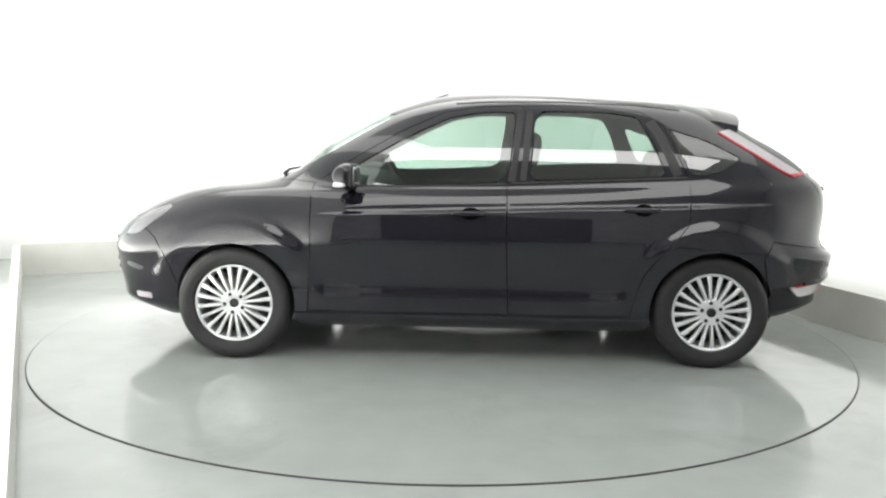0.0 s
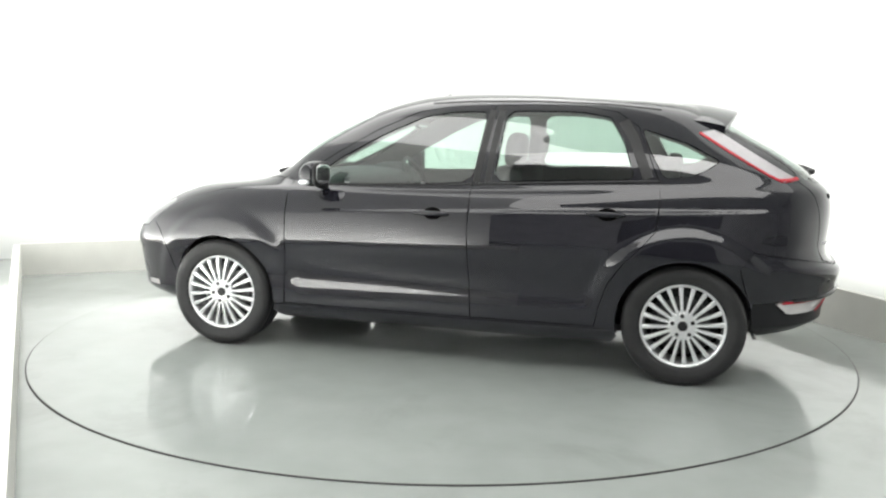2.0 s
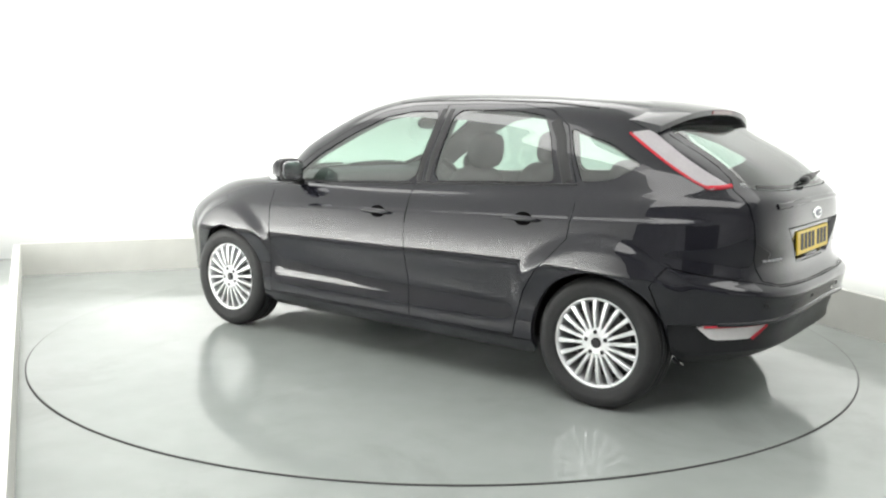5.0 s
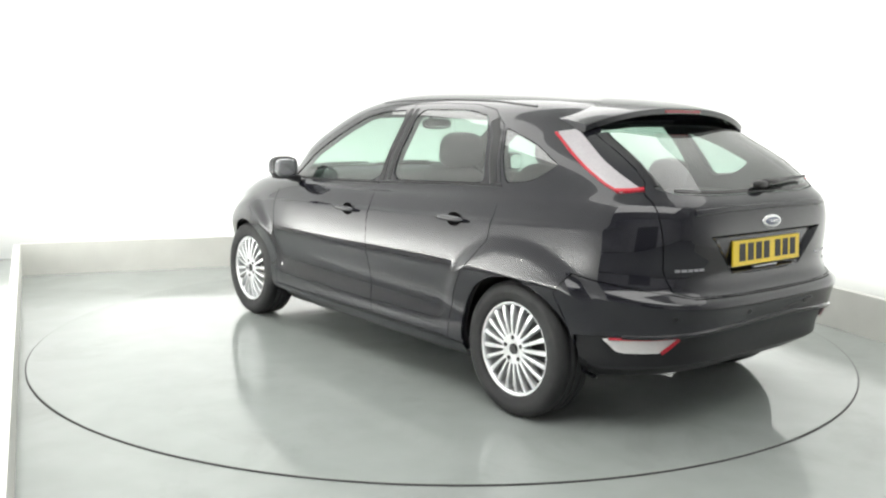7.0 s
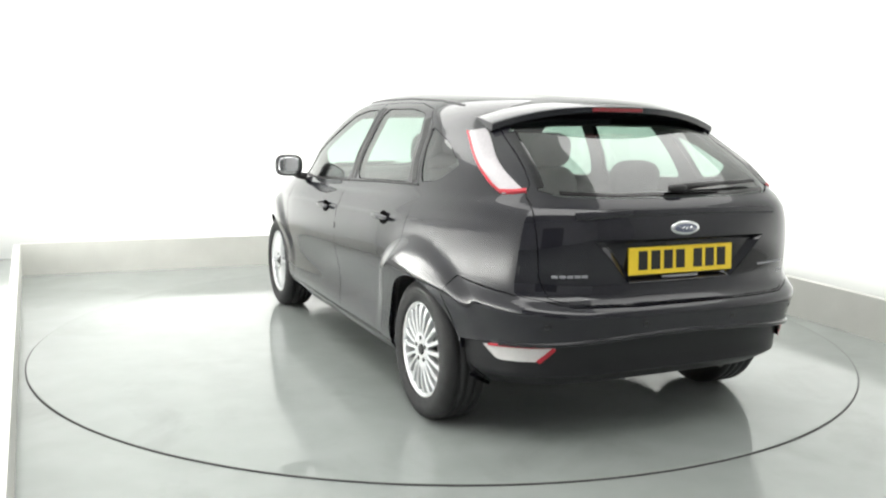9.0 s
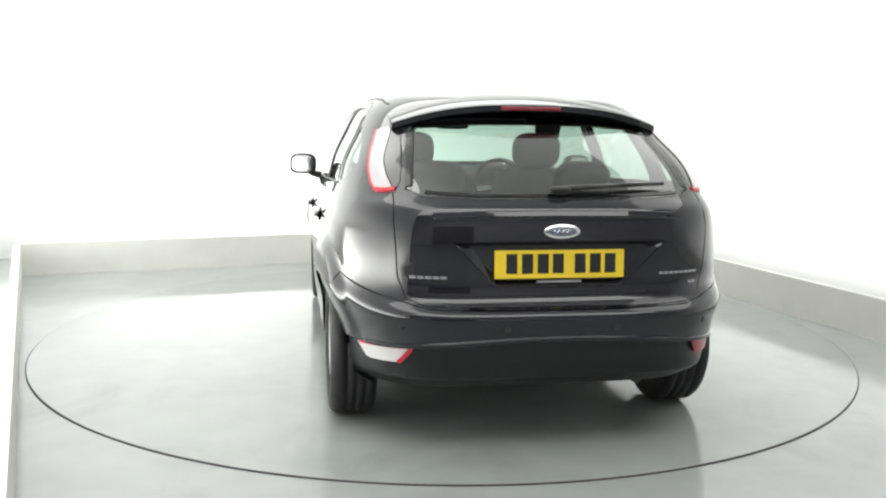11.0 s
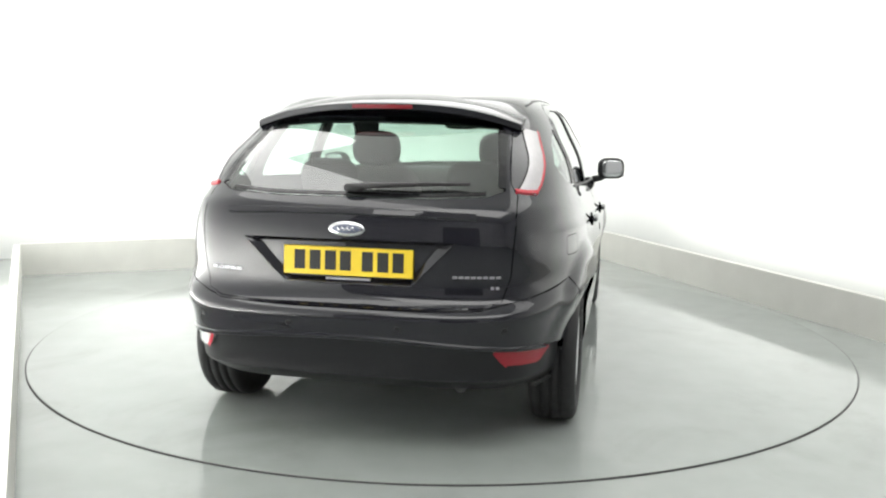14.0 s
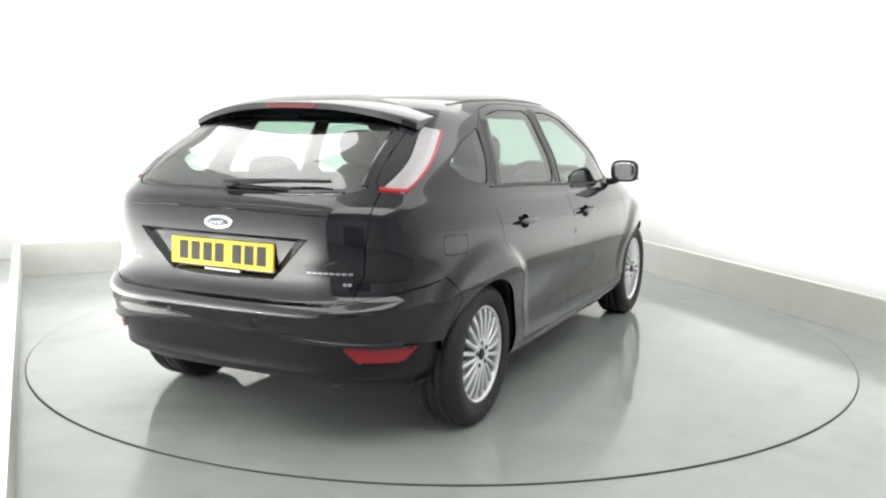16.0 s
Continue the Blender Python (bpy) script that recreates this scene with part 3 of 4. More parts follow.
# ---------------- wheels ----------------
def spoke_mesh():
    """One tapered spoke of the alloy wheel, along +x, its face towards +y."""
    bm = bmesh.new()
    rows = []
    for r, w, y in ((0.055, 0.0085, 0.018), (0.10, 0.0080, 0.022), (0.16, 0.0095, 0.020), (0.205, 0.0125, 0.012)):
        rows.append([bm.verts.new((r, y - 0.03, -w * 0.9)), bm.verts.new((r, y - 0.004, -w)), bm.verts.new((r, y, -w * 0.6)), bm.verts.new((r, y, w * 0.6)), bm.verts.new((r, y - 0.004, w)), bm.verts.new((r, y - 0.03, w * 0.9))])
    for A, B in zip(rows, rows[1:]):
        for j in range(5):
            bm.faces.new((A[j], A[j + 1], B[j + 1], B[j]))
    bmesh.ops.recalc_face_normals(bm, faces=bm.faces)
    if sum(f.normal.y for f in bm.faces) < 0:
        bmesh.ops.reverse_faces(bm, faces=bm.faces)
    return bm


def wheel(hx, side):
    hub = part("wheel", lathe([(0.0, 0.014), (0.030, 0.014), (0.045, 0.018), (0.072, 0.018), (0.076, 0.010), (0.070, -0.03), (0.0, -0.03)], 40), ALLOY, car, "silver alloy wheel with twenty thin spokes", smooth=True)
    hub.matrix_basis = pose(hx, side * 0.838, 0.316, 0, 7 if hx > 0 else -13, 0 if side > 0 else 180)
    tyre = [(0.205, -0.165), (0.225, -0.168), (0.275, -0.170), (0.303, -0.160), (0.314, -0.145)]
    for y in (-0.115, -0.075, -0.035):
        tyre += [(0.316, y - 0.005), (0.309, y - 0.004), (0.309, y + 0.004), (0.316, y + 0.005)]
    tyre += [(0.314, 0.005), (0.303, 0.022), (0.290, 0.030), (0.284, 0.0325), (0.262, 0.036), (0.258, 0.0345), (0.236, 0.033), (0.222, 0.026), (0.214, 0.014), (0.206, 0.0)]
    part("tyre", lathe(tyre, 72), RUBBER, hub, "black rubber tyre", smooth=True)
    part("rim", lathe([(0.196, -0.15), (0.200, -0.02), (0.200, 0.006), (0.205, 0.014), (0.211, 0.020), (0.217, 0.020), (0.218, 0.012), (0.212, 0.0), (0.209, -0.15)], 72), ALLOY, hub, smooth=True)
    part("brake_disc", lathe([(0.0, -0.075), (0.135, -0.075), (0.137, -0.078), (0.137, -0.095), (0.0, -0.095)], 40), BRAKE, hub, "grey brake disc", smooth=False)
    part("barrel", lathe([(0.0, -0.10), (0.17, -0.10), (0.199, -0.13), (0.199, -0.16), (0.0, -0.16)], 40), PLASTIC, hub)
    first = part("spoke", spoke_mesh(), ALLOY, hub)
    for i in range(1, 20):
        o = new("spoke", first.data)
        o.parent = hub
        o.rotation_euler[1] = 2 * math.pi * i / 20
    nut = part("wheel_nut", lathe([(0.0, 0.022), (0.007, 0.022), (0.0105, 0.020), (0.0105, 0.012), (0.0, 0.012)], 12), PLASTIC, hub)
    nut.location = (0.053, 0, 0)
    for i in range(1, 5):
        o = new("wheel_nut", nut.data)
        o.parent = hub
        a = 2 * math.pi * i / 5
        o.location = (0.053 * math.cos(a), 0, 0.053 * math.sin(a))
    part("centre_cap", lathe([(0.0, 0.023), (0.020, 0.023), (0.025, 0.019), (0.025, 0.012), (0.0, 0.012)], 28), PLASTIC, hub, "dark centre cap", smooth=False)
    # the wheel house
    bm = bmesh.new()
    rows = []
    for a in np.linspace(-0.04, math.pi + 0.04, 31):
        c, d = hx + 0.358 * math.cos(a), HUB_Z + 0.358 * math.sin(a)
        edge = on_body("s", (c, d))[0].y - 0.026
        rows.append([bm.verts.new((c, side * y, d)) for y in (0.50, edge)])
    for A, B in zip(rows, rows[1:]):
        bm.faces.new((A[0], A[1], B[1], B[0]))
    bm.faces.new([r[0] for r in rows])
    part("wheel_arch_liner", bm, PLASTIC, car, "black plastic wheel arch liner", smooth=False)


for hx in HUBS:
    for side in (1, -1):
        wheel(hx, side)


# ---------------- outer fittings of the car ----------------
def frame_at(P, N, along):
    """A pose at P: its z along the normal, its x as near as can be to along."""
    z = N.normalized()
    x = (along - z * along.dot(z)).normalized()
    m = Matrix((x, z.cross(x), z)).transposed().to_4x4()
    m.translation = P
    return m


def pillow(nx, ny, sx, sy, sz, power=2.6):
    """A cushion-like rounded box: half sizes sx, sy, sz."""
    bm = bmesh.new()
    bmesh.ops.create_uvsphere(bm, u_segments=nx, v_segments=ny, radius=1)
    for v in bm.verts:
        c = v.co
        k = (abs(c.x) ** power + abs(c.y) ** power + abs(c.z) ** power) ** (1 / power)
        v.co = Vector((c.x / k * sx, c.y / k * sy, c.z / k * sz))
    return bm


def mirror_shell():
    """The mirror's housing: a rounded box that narrows and falls off towards the front."""
    bm = pillow(32, 20, 0.064, 0.088, 0.070, 3.2)
    for v in bm.verts:
        k = max(0.0, min(1.0, (v.co.x + 0.02) / 0.084))
        v.co.z = v.co.z * (1 - 0.38 * k * k) - 0.018 * k * k
        v.co.y *= 1 - 0.18 * k * k
    return bm


def box(sx, sy, sz, bevel=0.003):
    bm = bmesh.new()
    bmesh.ops.create_cube(bm, size=1)
    for v in bm.verts:
        v.co = Vector((v.co.x * sx, v.co.y * sy, v.co.z * sz))
    if bevel:
        bmesh.ops.bevel(bm, geom=list(bm.edges), offset=bevel, segments=2, affect="EDGES", profile=0.5)
    return bm


def tube(points, radius, n=10, taper=1.0):
    """A round bar along points."""
    bm = bmesh.new()
    pts = [Vector(p) for p in points]
    rings = []
    for i, p in enumerate(pts):
        d = (pts[min(i + 1, len(pts) - 1)] - pts[max(i - 1, 0)]).normalized()
        a = d.orthogonal().normalized() if not rings else (rings[-1][1] - d * rings[-1][1].dot(d)).normalized()
        b = d.cross(a)
        r = radius * (1 + (taper - 1) * i / (len(pts) - 1))
        rings.append(([bm.verts.new(p + (a * math.cos(2 * math.pi * k / n) + b * math.sin(2 * math.pi * k / n)) * r) for k in range(n)], a))
    for (A, _), (B, _) in zip(rings, rings[1:]):
        for k in range(n):
            bm.faces.new((A[k], A[(k + 1) % n], B[(k + 1) % n], B[k]))
    bm.faces.new(rings[0][0][::-1])
    bm.faces.new(rings[-1][0])
    bmesh.ops.recalc_face_normals(bm, faces=bm.faces)
    return bm


def strip(kind, pts, width, mat, parent, name, side=1, lift=0.004, label=""):
    """A thin moulding laid along points of the body."""
    fine = []
    for (a, b), (c, d) in zip(pts, pts[1:]):
        n = max(1, int(math.hypot(c - a, d - b) / 0.03))
        fine += [(a + (c - a) * i / n, b + (d - b) * i / n) for i in range(n)]
    fine.append(pts[-1])
    PN = [on_body(kind, p, side) for p in fine]
    bm = bmesh.new()
    rows = []
    for i, (P, N) in enumerate(PN):
        d = (PN[min(i + 1, len(PN) - 1)][0] - PN[max(i - 1, 0)][0]).normalized()
        w = N.cross(d).normalized() * width * 0.5
        rows.append([bm.verts.new(P - w - N * 0.004), bm.verts.new(P - w * 0.55 + N * lift), bm.verts.new(P + w * 0.55 + N * lift), bm.verts.new(P + w - N * 0.004)])
    for A, B in zip(rows, rows[1:]):
        for j in range(3):
            bm.faces.new((A[j], A[j + 1], B[j + 1], B[j]))
    bm.faces.new(rows[0])
    bm.faces.new(rows[-1][::-1])
    bmesh.ops.recalc_face_normals(bm, faces=bm.faces)
    return part(name, bm, mat, parent, label)


for side in (1, -1):
    for d, x, z in (("front", 0.01, 0.852), ("rear", -0.92, 0.884)):
        P, N = on_body("s", (x, z - 0.008), side)
        N = on_body("s", (x, z - 0.05), side)[1]
        m = frame_at(P, N, Vector((1, 0, 0)))
        # a shallow raised pad, coloured black for the shade in the handle's hollow
        cup = part("handle_cup", pillow(24, 14, 0.050, 0.033, 0.006, 2.2), CUP, DOORS[d, side], "handle recess, its shade painted black", smooth=True)
        cup.matrix_basis = m @ pose(0, 0, 0.003)
        h = part("door_handle", pillow(24, 12, 0.100, 0.0145, 0.015, 2.8), PAINT, DOORS[d, side], "black door handle", smooth=True)
        h.matrix_basis = m @ pose(0.01, 0, 0.022)
    # rubber lines round the windows and along the belt
    strip("s", [(0.78, 0.975), (0.4, 0.978), (-0.18, 1.002)], 0.014, PLASTIC, DOORS["front", side], "belt_seal", side, 0.005)
    strip("s", [(-0.20, 1.004), (-0.7, 1.03), (-1.165, 1.05)], 0.014, PLASTIC, DOORS["rear", side], "belt_seal", side, 0.005)
    strip("s", [(-0.212, 1.015), (-0.262, 1.40)], 0.05, PLASTIC, DOORS["front", side], "pillar_trim", side, 0.002)
    strip("s", [(-0.272, 1.02), (-0.312, 1.40)], 0.05, PLASTIC, DOORS["rear", side], "pillar_trim", side, 0.002)
    strip("s", [(-1.112, 1.06), (-1.02, 1.275), (-0.965, 1.35)], 0.075, PLASTIC, DOORS["rear", side], "pillar_trim", side, 0.002)
    # red edge of the tail lamp
    strip("s", [(-1.352, 1.296), (-1.45, 1.235), (-1.60, 1.145), (-1.70, 1.088), (-1.762, 1.060)], 0.016, RED, LAMPS[side], "lamp_edge", side, 0.006, "red lamp edge")
    strip("s", [(-1.752, 1.064), (-1.80, 1.066), (-1.838, 1.073)], 0.026, RED, LAMPS[side], "lamp_foot", side, 0.008, "red lamp foot")
    strip("r", [(0.585, 0.464), (0.607, 0.43), (0.63, 0.400)], 0.018, RED if side > 0 else FOG_RED, rear_bumper, "lamp_wedge", side, -0.004)
    strip("r", [(0.765, 0.448), (0.70, 0.458), (0.585, 0.472)], 0.012, RED if side > 0 else PAINT, rear_bumper, "lamp_edge", side, -0.001)
    strip("s", [(0.10, 1.434), (-0.1, 1.446), (-0.5, 1.45), (-0.9, 1.437), (-1.15, 1.413)], 0.016, PLASTIC, car, "roof_moulding", side, 0.003)
    # door mirror
    mirror = part("door_mirror", mirror_shell(), PAINT, DOORS["front", side], "black door mirror", smooth=True)
    mirror.matrix_basis = pose(0.685, side * 0.942, 1.04, 0, 0, side * -10)
    rim = part("mirror_rim", pillow(28, 16, 0.014, 0.080, 0.066, 3.6), PLASTIC, mirror, "black mirror rim", smooth=True)
    rim.matrix_basis = pose(-0.052, 0, 0)
    g = part("mirror_glass", pillow(24, 12, 0.003, 0.066, 0.053, 3.6), CHROME, mirror, "mirror glass", smooth=True)
    g.matrix_basis = pose(-0.0655, 0, 0)
    lamp = part("mirror_indicator", pillow(20, 8, 0.034, 0.012, 0.014, 3), SILVER, mirror, "pale indicator strip", smooth=True)
    lamp.matrix_basis = pose(0.008, side * 0.079, -0.044)
    part("mirror_arm", tube([(0.66, side * 0.83, 0.965), (0.68, side * 0.88, 0.975), (0.69, side * 0.91, 0.99)], 0.024, 12, 0.8), PLASTIC, DOORS["front", side], smooth=True)

# spoiler with the third brake lamp
bm = bmesh.new()
rows = []
for y in np.linspace(-0.60, 0.60, 41):
    k = abs(y) / 0.60
    x0, z0 = -1.245, 1.463 - 0.100 * k**2.6
    tip = -1.55 + 0.07 * k**3
    zt = 1.418 - 0.085 * k**2.6
    rows.append([bm.verts.new(p) for p in ((x0, y, z0 - 0.01), (x0 - 0.01, y, z0), (0.5 * (x0 + tip), y, 0.5 * (z0 + zt) + 0.008), (tip + 0.015, y, zt + 0.003), (tip, y, zt - 0.004), (tip + 0.004, y, zt - 0.030), (tip + 0.03, y, zt - 0.036), (-1.45 + 0.05 * k, y, zt - 0.055))])
for A, B in zip(rows, rows[1:]):
    for j in range(7):
        bm.faces.new((A[j], A[j + 1], B[j + 1], B[j]))
bm.faces.new(rows[0])
bm.faces.new(rows[-1][::-1])
bmesh.ops.recalc_face_normals(bm, faces=bm.faces)
spoiler = part("spoiler", bm, PAINT, tailgate, "black roof spoiler", smooth=False)
for f in spoiler.data.polygons:
    f.use_smooth = True
spoiler.data.set_sharp_from_angle(angle=radians(35))
bl = part("brake_lamp", box(0.010, 0.27, 0.018, 0.003), DEEP_RED, spoiler, "red third brake lamp")
bl.matrix_basis = pose(-1.546, 0, 1.399)

# number plate, badge and lettering
PL = pose(-2.034, 0, 0.795, 0, 3.5, 0)
plate = part("number_plate", box(0.010, 0.525, 0.112, 0.003), YELLOW, tailgate, "yellow rear number plate")
plate.matrix_basis = PL
for y in (0.195, 0.132, 0.069, 0.008, -0.081, -0.143, -0.204):
    b = part("plate_mark", box(0.002, 0.044, 0.076, 0.0), INK, plate)
    b.matrix_basis = pose(-0.006, y, 0.003)
P, N = on_body("r", (0.0, 0.925))
badge = part("badge", pillow(40, 12, 0.074, 0.030, 0.010, 2.0), CHROME, tailgate, "chrome oval badge", smooth=True)
badge.matrix_basis = frame_at(P, N, Vector((0, 1, 0)))
core = part("badge_field", pillow(40, 12, 0.062, 0.021, 0.011, 2.0), material("blue_enamel", (0.10, 0.115, 0.17), 0.3, coat=0.5, grain=0.05), badge, "dark blue oval badge field", smooth=True)
core.matrix_basis = pose(0, 0, 0.002)
part("badge_scroll", tube([(-0.040 + 0.08 * k / 24, 0.008 * math.sin(k * 1.05) * (1 - 0.02 * k), 0.0125 - 0.0045 * ((k - 12) / 12) ** 2) for k in range(25)], 0.0022, 6), CHROME, badge, "pale wavy scroll", smooth=True)
for y0, z0, n, w, hgt in ((0.575, 0.745, 5, 0.025, 0.011), (-0.425, 0.752, 8, 0.019, 0.009), (-0.565, 0.71, 2, 0.014, 0.011)):
    for i in range(n):
        P, N = on_body("r", (abs(y0 - i * (w + 0.004)), z0), 1 if y0 > 0 else -1)
        b = part("lettering_bar", box(w, hgt, 0.004, 0.001), LETTER, tailgate, "silver lettering")
        b.matrix_basis = frame_at(P, N, Vector((0, -1, 0)))
part("plate_lamp_bar", prism([(-2.035, -0.09), (-2.035, 0.09), (-2.02, 0.09), (-2.02, -0.09)], 0.722, 0.731), LETTER, tailgate)
for side in (1, -1):
    strip("r", [(y, 0.512 - 0.057 * (y / 0.8) ** 2) for y in (0.0, 0.15, 0.3, 0.45, 0.6, 0.70, 0.74)], 0.024, PAINT, rear_bumper, "bumper_crease", side, 0.009)
    strip("r", [(0.0, 0.992), (0.3, 0.990), (0.50, 0.982)], 0.034, PAINT, tailgate, "tailgate_ledge", side, 0.007)
# sloping walls of the plate recess, between the tailgate and the sunken field
for side in (1, -1):
    bm = bmesh.new()
    rows = []
    for (y, z), (y2, z2) in (((0.0, 0.708), (0.0, 0.728)), ((0.255, 0.710), (0.245, 0.730)), ((0.29, 0.745), (0.268, 0.757)), ((0.345, 0.802), (0.312, 0.806)), ((0.40, 0.860), (0.355, 0.858)), ((0.423, 0.878), (0.37, 0.866)), ((0.2, 0.880), (0.2, 0.868)), ((0.0, 0.880), (0.0, 0.868))):
        a, b = on_body("r", (y, z), side, 0.001)[0], on_body("r", (y2, z2), side, -0.0215)[0]
        rows.append((bm.verts.new(a), bm.verts.new(b)))
    for A, B in zip(rows, rows[1:]):
        bm.faces.new((A[0], B[0], B[1], A[1]))
    bmesh.ops.recalc_face_normals(bm, faces=bm.faces)
    if sum(f.normal.x for f in bm.faces) > 0:
        bmesh.ops.reverse_faces(bm, faces=bm.faces)
    part("recess_wall", bm, PAINT, tailgate)
# black border of the rear screen
for side in (1, -1):
    strip("r", [(0.583, 1.085), (0.566, 1.17), (0.54, 1.27), (0.53, 1.30)], 0.05, SCREEN_EDGE, tailgate, "screen_border", side, 0.0)
    strip("r", [(0.0, 1.058), (0.30, 1.058), (0.52, 1.068)], 0.026, SCREEN_EDGE, tailgate, "screen_border", side, 0.0)
# rear wiper
part("wiper_arm", tube([(-1.975, 0.0, 1.082), (-1.973, -0.12, 1.090), (-1.962, -0.26, 1.097)], 0.014, 10, 0.5), PLASTIC, tailgate, "black rear wiper arm", smooth=True)
part("wiper_blade", tube([(-1.960, -0.03, 1.088), (-1.955, -0.25, 1.097), (-1.927, -0.46, 1.102)], 0.011, 8, 0.6), PLASTIC, tailgate, "black rear wiper blade", smooth=True)
hub = part("wiper_hub", pillow(20, 12, 0.022, 0.045, 0.018, 2.6), PLASTIC, tailgate, smooth=True)
hub.matrix_basis = pose(-1.975, -0.01, 1.080)
# parking sensors, tow cover
for y in (0.62, 0.22, -0.22, -0.62):
    P, N = on_body("r", (abs(y), 0.555), 1 if y > 0 else -1)
    b = part("parking_sensor", lathe([(0, 0.002), (0.010, 0.002), (0.012, 0.0), (0.012, -0.004), (0, -0.004)], 20, "z"), PLASTIC, rear_bumper)
    b.matrix_basis = frame_at(P, N, Vector((0, 1, 0)))
part("exhaust_tailpipe", tube([(-1.4, -0.42, 0.27), (-1.65, -0.42, 0.27), (-1.84, -0.42, 0.265)], 0.026, 16), BRAKE, car, "steel exhaust tailpipe", smooth=True)
# aerial, front wipers, grille
part("aerial", tube([(0.26, 0, 1.44), (0.24, 0, 1.475), (0.16, 0, 1.50)], 0.008, 8, 0.5), PLASTIC, car, "short black roof aerial", smooth=True)
for y0, y1 in ((0.50, 0.05), (-0.05, -0.50)):
    part("front_wiper", tube([(1.10, y0, 1.02), (1.12, 0.5 * (y0 + y1), 1.030), (1.08, y1, 1.035)], 0.012, 8, 0.6), PLASTIC, car, "black windscreen wiper", smooth=True)
for z in (0.44, 0.49, 0.62):
    strip("f", [(0.0, z), (0.25, z), (0.42, z)], 0.03, PLASTIC, car, "grille_bar", 1, 0.006)
    strip("f", [(0.0, z), (0.25, z), (0.42, z)], 0.03, PLASTIC, car, "grille_bar", -1, 0.006)
# underside
silencer = part("silencer", pillow(28, 14, 0.26, 0.16, 0.07, 3.2), PLASTIC, car, "dark exhaust silencer", smooth=True)
silencer.matrix_basis = pose(-1.60, -0.38, 0.305)
part("exhaust_pipe", tube([(1.0, -0.1, 0.22), (-0.6, -0.1, 0.215), (-1.0, -0.2, 0.25), (-1.35, -0.40, 0.285)], 0.03, 12), BRAKE, car, smooth=True)
part("rear_axle", tube([(-1.32, -0.68, 0.30), (-1.25, -0.45, 0.245), (-1.25, 0.45, 0.245), (-1.32, 0.68, 0.30)], 0.035, 12), PLASTIC, car, smooth=True)
part("fuel_tank", pillow(28, 14, 0.30, 0.42, 0.07, 4), PLASTIC, car, "black fuel tank", smooth=True).matrix_basis = pose(-0.75, 0.1, 0.225)
for side in (1, -1):
    part("suspension_arm", tube([(-1.30, side * 0.62, 0.30), (-1.05, side * 0.55, 0.23), (-0.85, side * 0.52, 0.25)], 0.024, 10), PLASTIC, car, smooth=True)
    part("damper", tube([(-1.42, side * 0.60, 0.22), (-1.40, side * 0.57, 0.55)], 0.025, 12), PLASTIC, car, smooth=True)
part("floor_pan", prism([(1.95, -0.5), (1.95, 0.5), (0.93, 0.74), (-0.93, 0.74), (-1.70, 0.5), (-1.70, -0.5), (-0.93, -0.74), (0.93, -0.74)], 0.235, 0.27), PLASTIC, car, "dark underbody")

# ---------------- the car's interior ----------------
def seat(x, y, wide, headrests, back_top, tilt=14):
    base = part("seat", pillow(28, 16, 0.27, wide, 0.11, 3.6), FABRIC, car, "charcoal fabric seat", smooth=True)
    base.matrix_basis = pose(x, y, 0.47, 0, -6)
    back = part("backrest", pillow(28, 20, 0.085, wide * 0.96, (back_top - 0.45) / 2, 3.6), FABRIC, base, smooth=True)
    m = pose(x - 0.28, y, (back_top + 0.45) / 2, 0, -tilt)
    back.matrix_basis = base.matrix_basis.inverted() @ m
    for dy in headrests:
        h = part("headrest", pillow(24, 16, 0.055, 0.14, 0.10, 3.2), FABRIC, base, smooth=True)
        h.matrix_basis = base.matrix_basis.inverted() @ pose(x - 0.40, y + dy, back_top + 0.085, 0, -tilt * 0.6)
        for k in (-0.05, 0.05):
            p = part("headrest_post", tube([(x - 0.375, y + dy + k, back_top - 0.03), (x - 0.385, y + dy + k, back_top + 0.08)], 0.007, 8), CHROME, base, smooth=True)
            p.matrix_basis = base.matrix_basis.inverted()


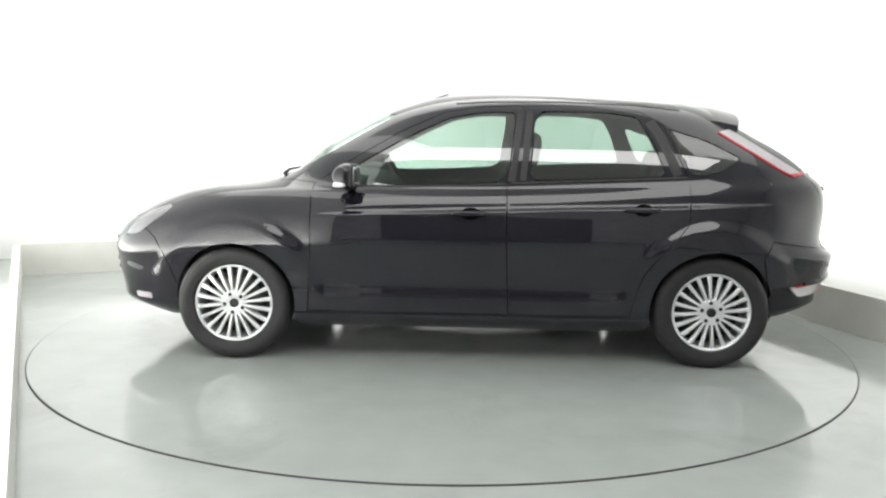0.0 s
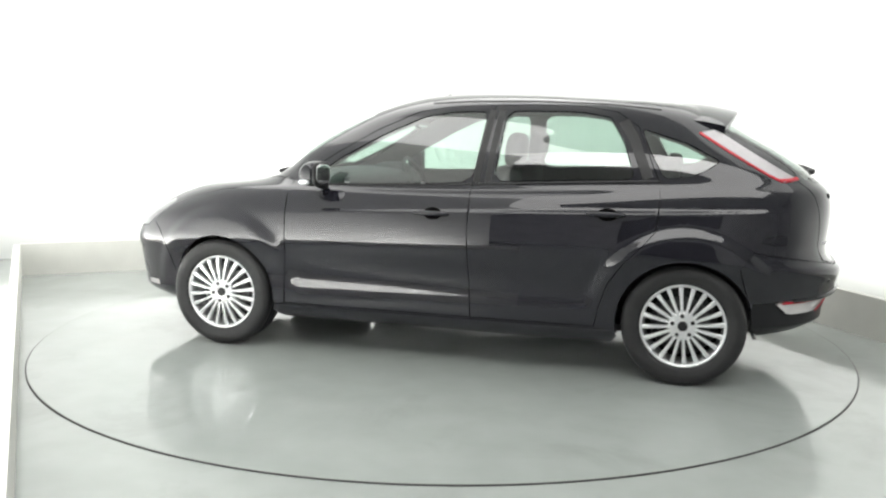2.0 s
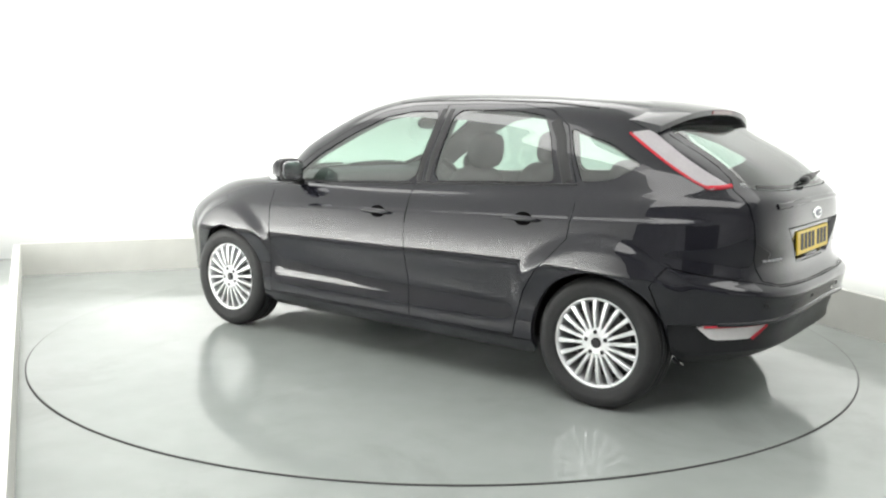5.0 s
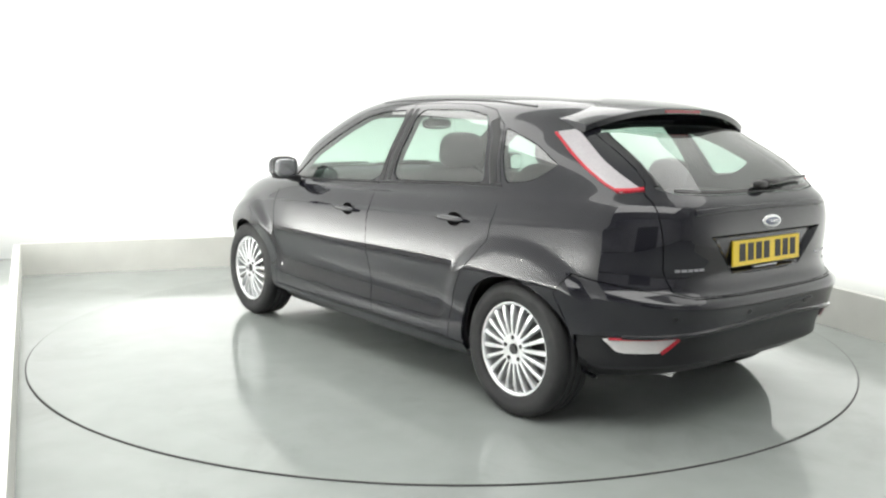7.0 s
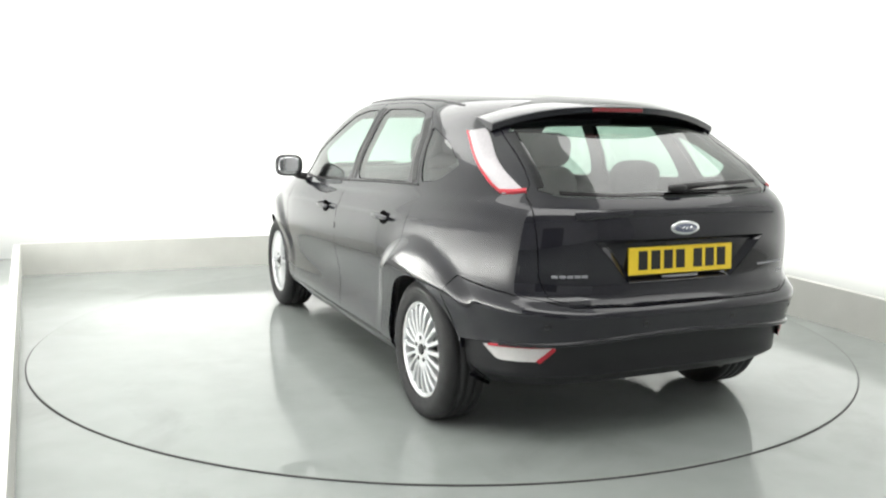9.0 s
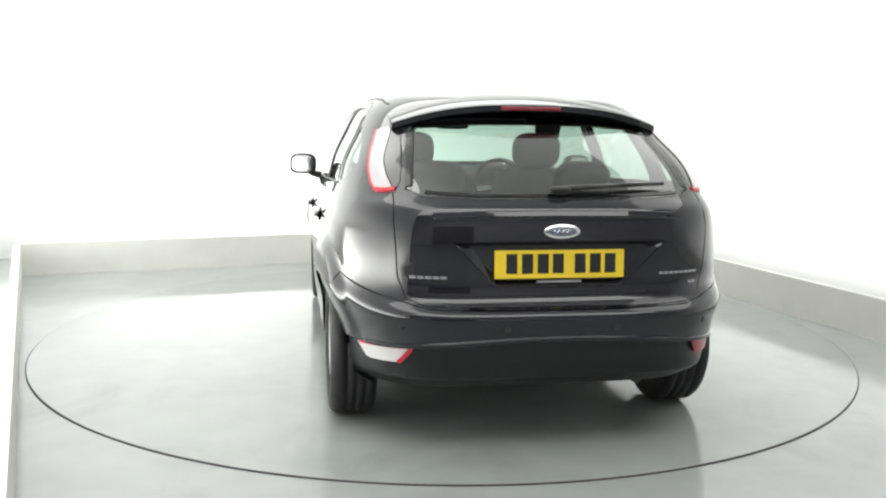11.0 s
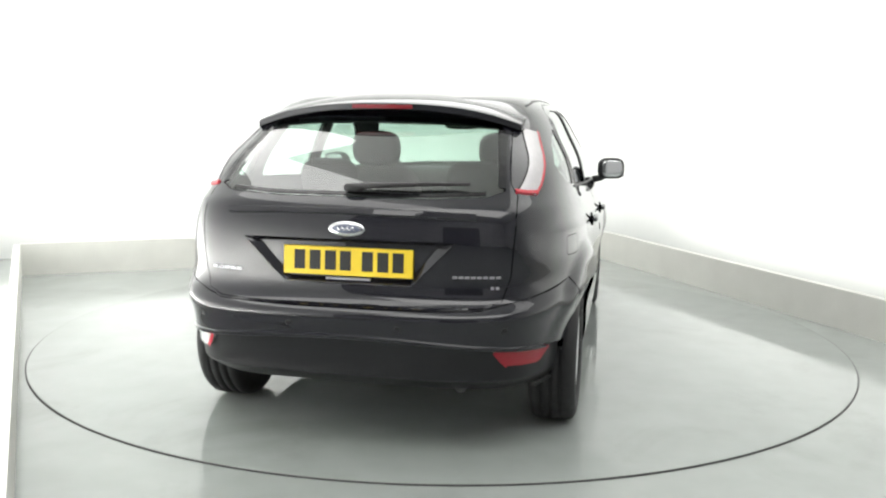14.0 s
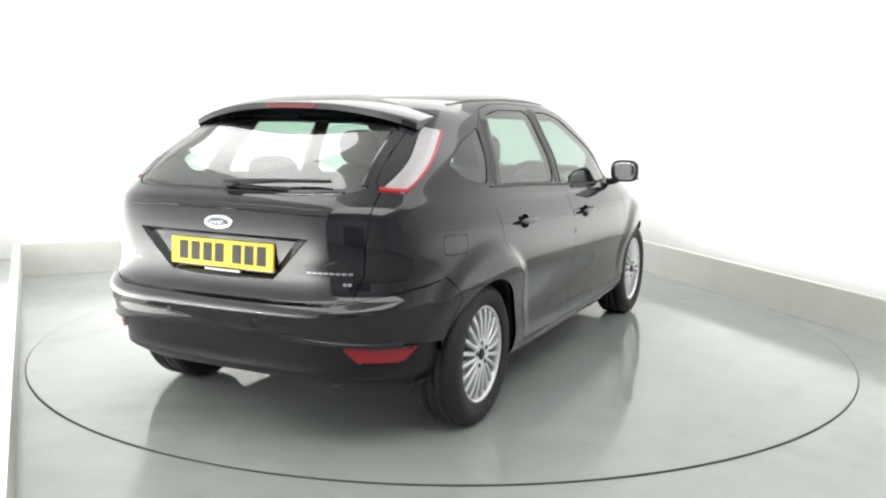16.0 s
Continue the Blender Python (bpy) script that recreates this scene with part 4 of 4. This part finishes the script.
seat(0.06, 0.37, 0.26, (0.0,), 1.09)
seat(0.06, -0.37, 0.26, (0.0,), 1.09)
seat(-0.80, 0.0, 0.62, (0.36, -0.36), 0.97, 18)
dash = part("dashboard", pillow(36, 16, 0.30, 0.72, 0.14, 4.0), TRIM, car, "dark moulded dashboard", smooth=True)
dash.matrix_basis = pose(0.80, 0, 0.88)
binnacle = part("instrument_hood", pillow(24, 12, 0.12, 0.17, 0.06, 2.6), TRIM, dash, smooth=True)
binnacle.matrix_basis = pose(-0.12, -0.37, 0.11)
column = part("steering_wheel", tube([(0.70, -0.37, 0.83), (0.52, -0.37, 0.90)], 0.035, 14), TRIM, car, "black steering wheel", smooth=True)
ring = part("wheel_ring", tube([(0.0, 0.185 * math.cos(a), 0.185 * math.sin(a)) for a in np.linspace(0, 2 * math.pi, 37)], 0.015, 10), TRIM, column, smooth=True)
ring.matrix_basis = pose(0.50, -0.37, 0.905, 0, 24)
boss = part("wheel_boss", pillow(24, 12, 0.025, 0.075, 0.065, 2.6), TRIM, column, smooth=True)
boss.matrix_basis = pose(0.505, -0.37, 0.90, 0, 24)
for a in (-0.1, math.pi + 0.1, -math.pi / 2):
    sp = part("wheel_arm", box(0.014, 0.13, 0.03, 0.004), SILVER, column)
    sp.matrix_basis = pose(0.503, -0.37, 0.90, 0, 24) @ pose(0, 0.115 * math.cos(a), 0.115 * math.sin(a), math.degrees(a))
inner_mirror = part("interior_mirror", pillow(24, 12, 0.018, 0.115, 0.034, 3.4), PLASTIC, car, "black rear-view mirror", smooth=True)
inner_mirror.matrix_basis = pose(0.36, 0, 1.315, 0, 10)
mg = part("mirror_glass", pillow(24, 10, 0.004, 0.105, 0.027, 3.6), CHROME, inner_mirror, "mirror glass", smooth=True)
mg.matrix_basis = pose(-0.017, 0, 0)
part("mirror_stalk", tube([(0.37, 0, 1.325), (0.43, 0, 1.365)], 0.01, 8), PLASTIC, inner_mirror).matrix_basis = inner_mirror.matrix_basis.inverted()
shelf = part("parcel_shelf", box(0.50, 1.16, 0.025, 0.006), TRIM, car, "dark parcel shelf")
shelf.matrix_basis = pose(-1.50, 0, 0.985)


def motions():
    """The turntable and the car on it turn together, evenly."""
    rows_car, rows_disc = [], []
    for i in range(33):
        t = i * 0.5
        a = 178.36 - 7.068 * t - 0.00515 * t * t
        rows_disc.append((t, pose(0, 0, 0, 0, 0, a - 178.36)))
        rows_car.append((t, pose(0, 0, 0, 0, 0, a) @ pose(-0.177, -0.073, 0)))
    walk(disc, rows_disc)
    walk(car, rows_car)


motions()
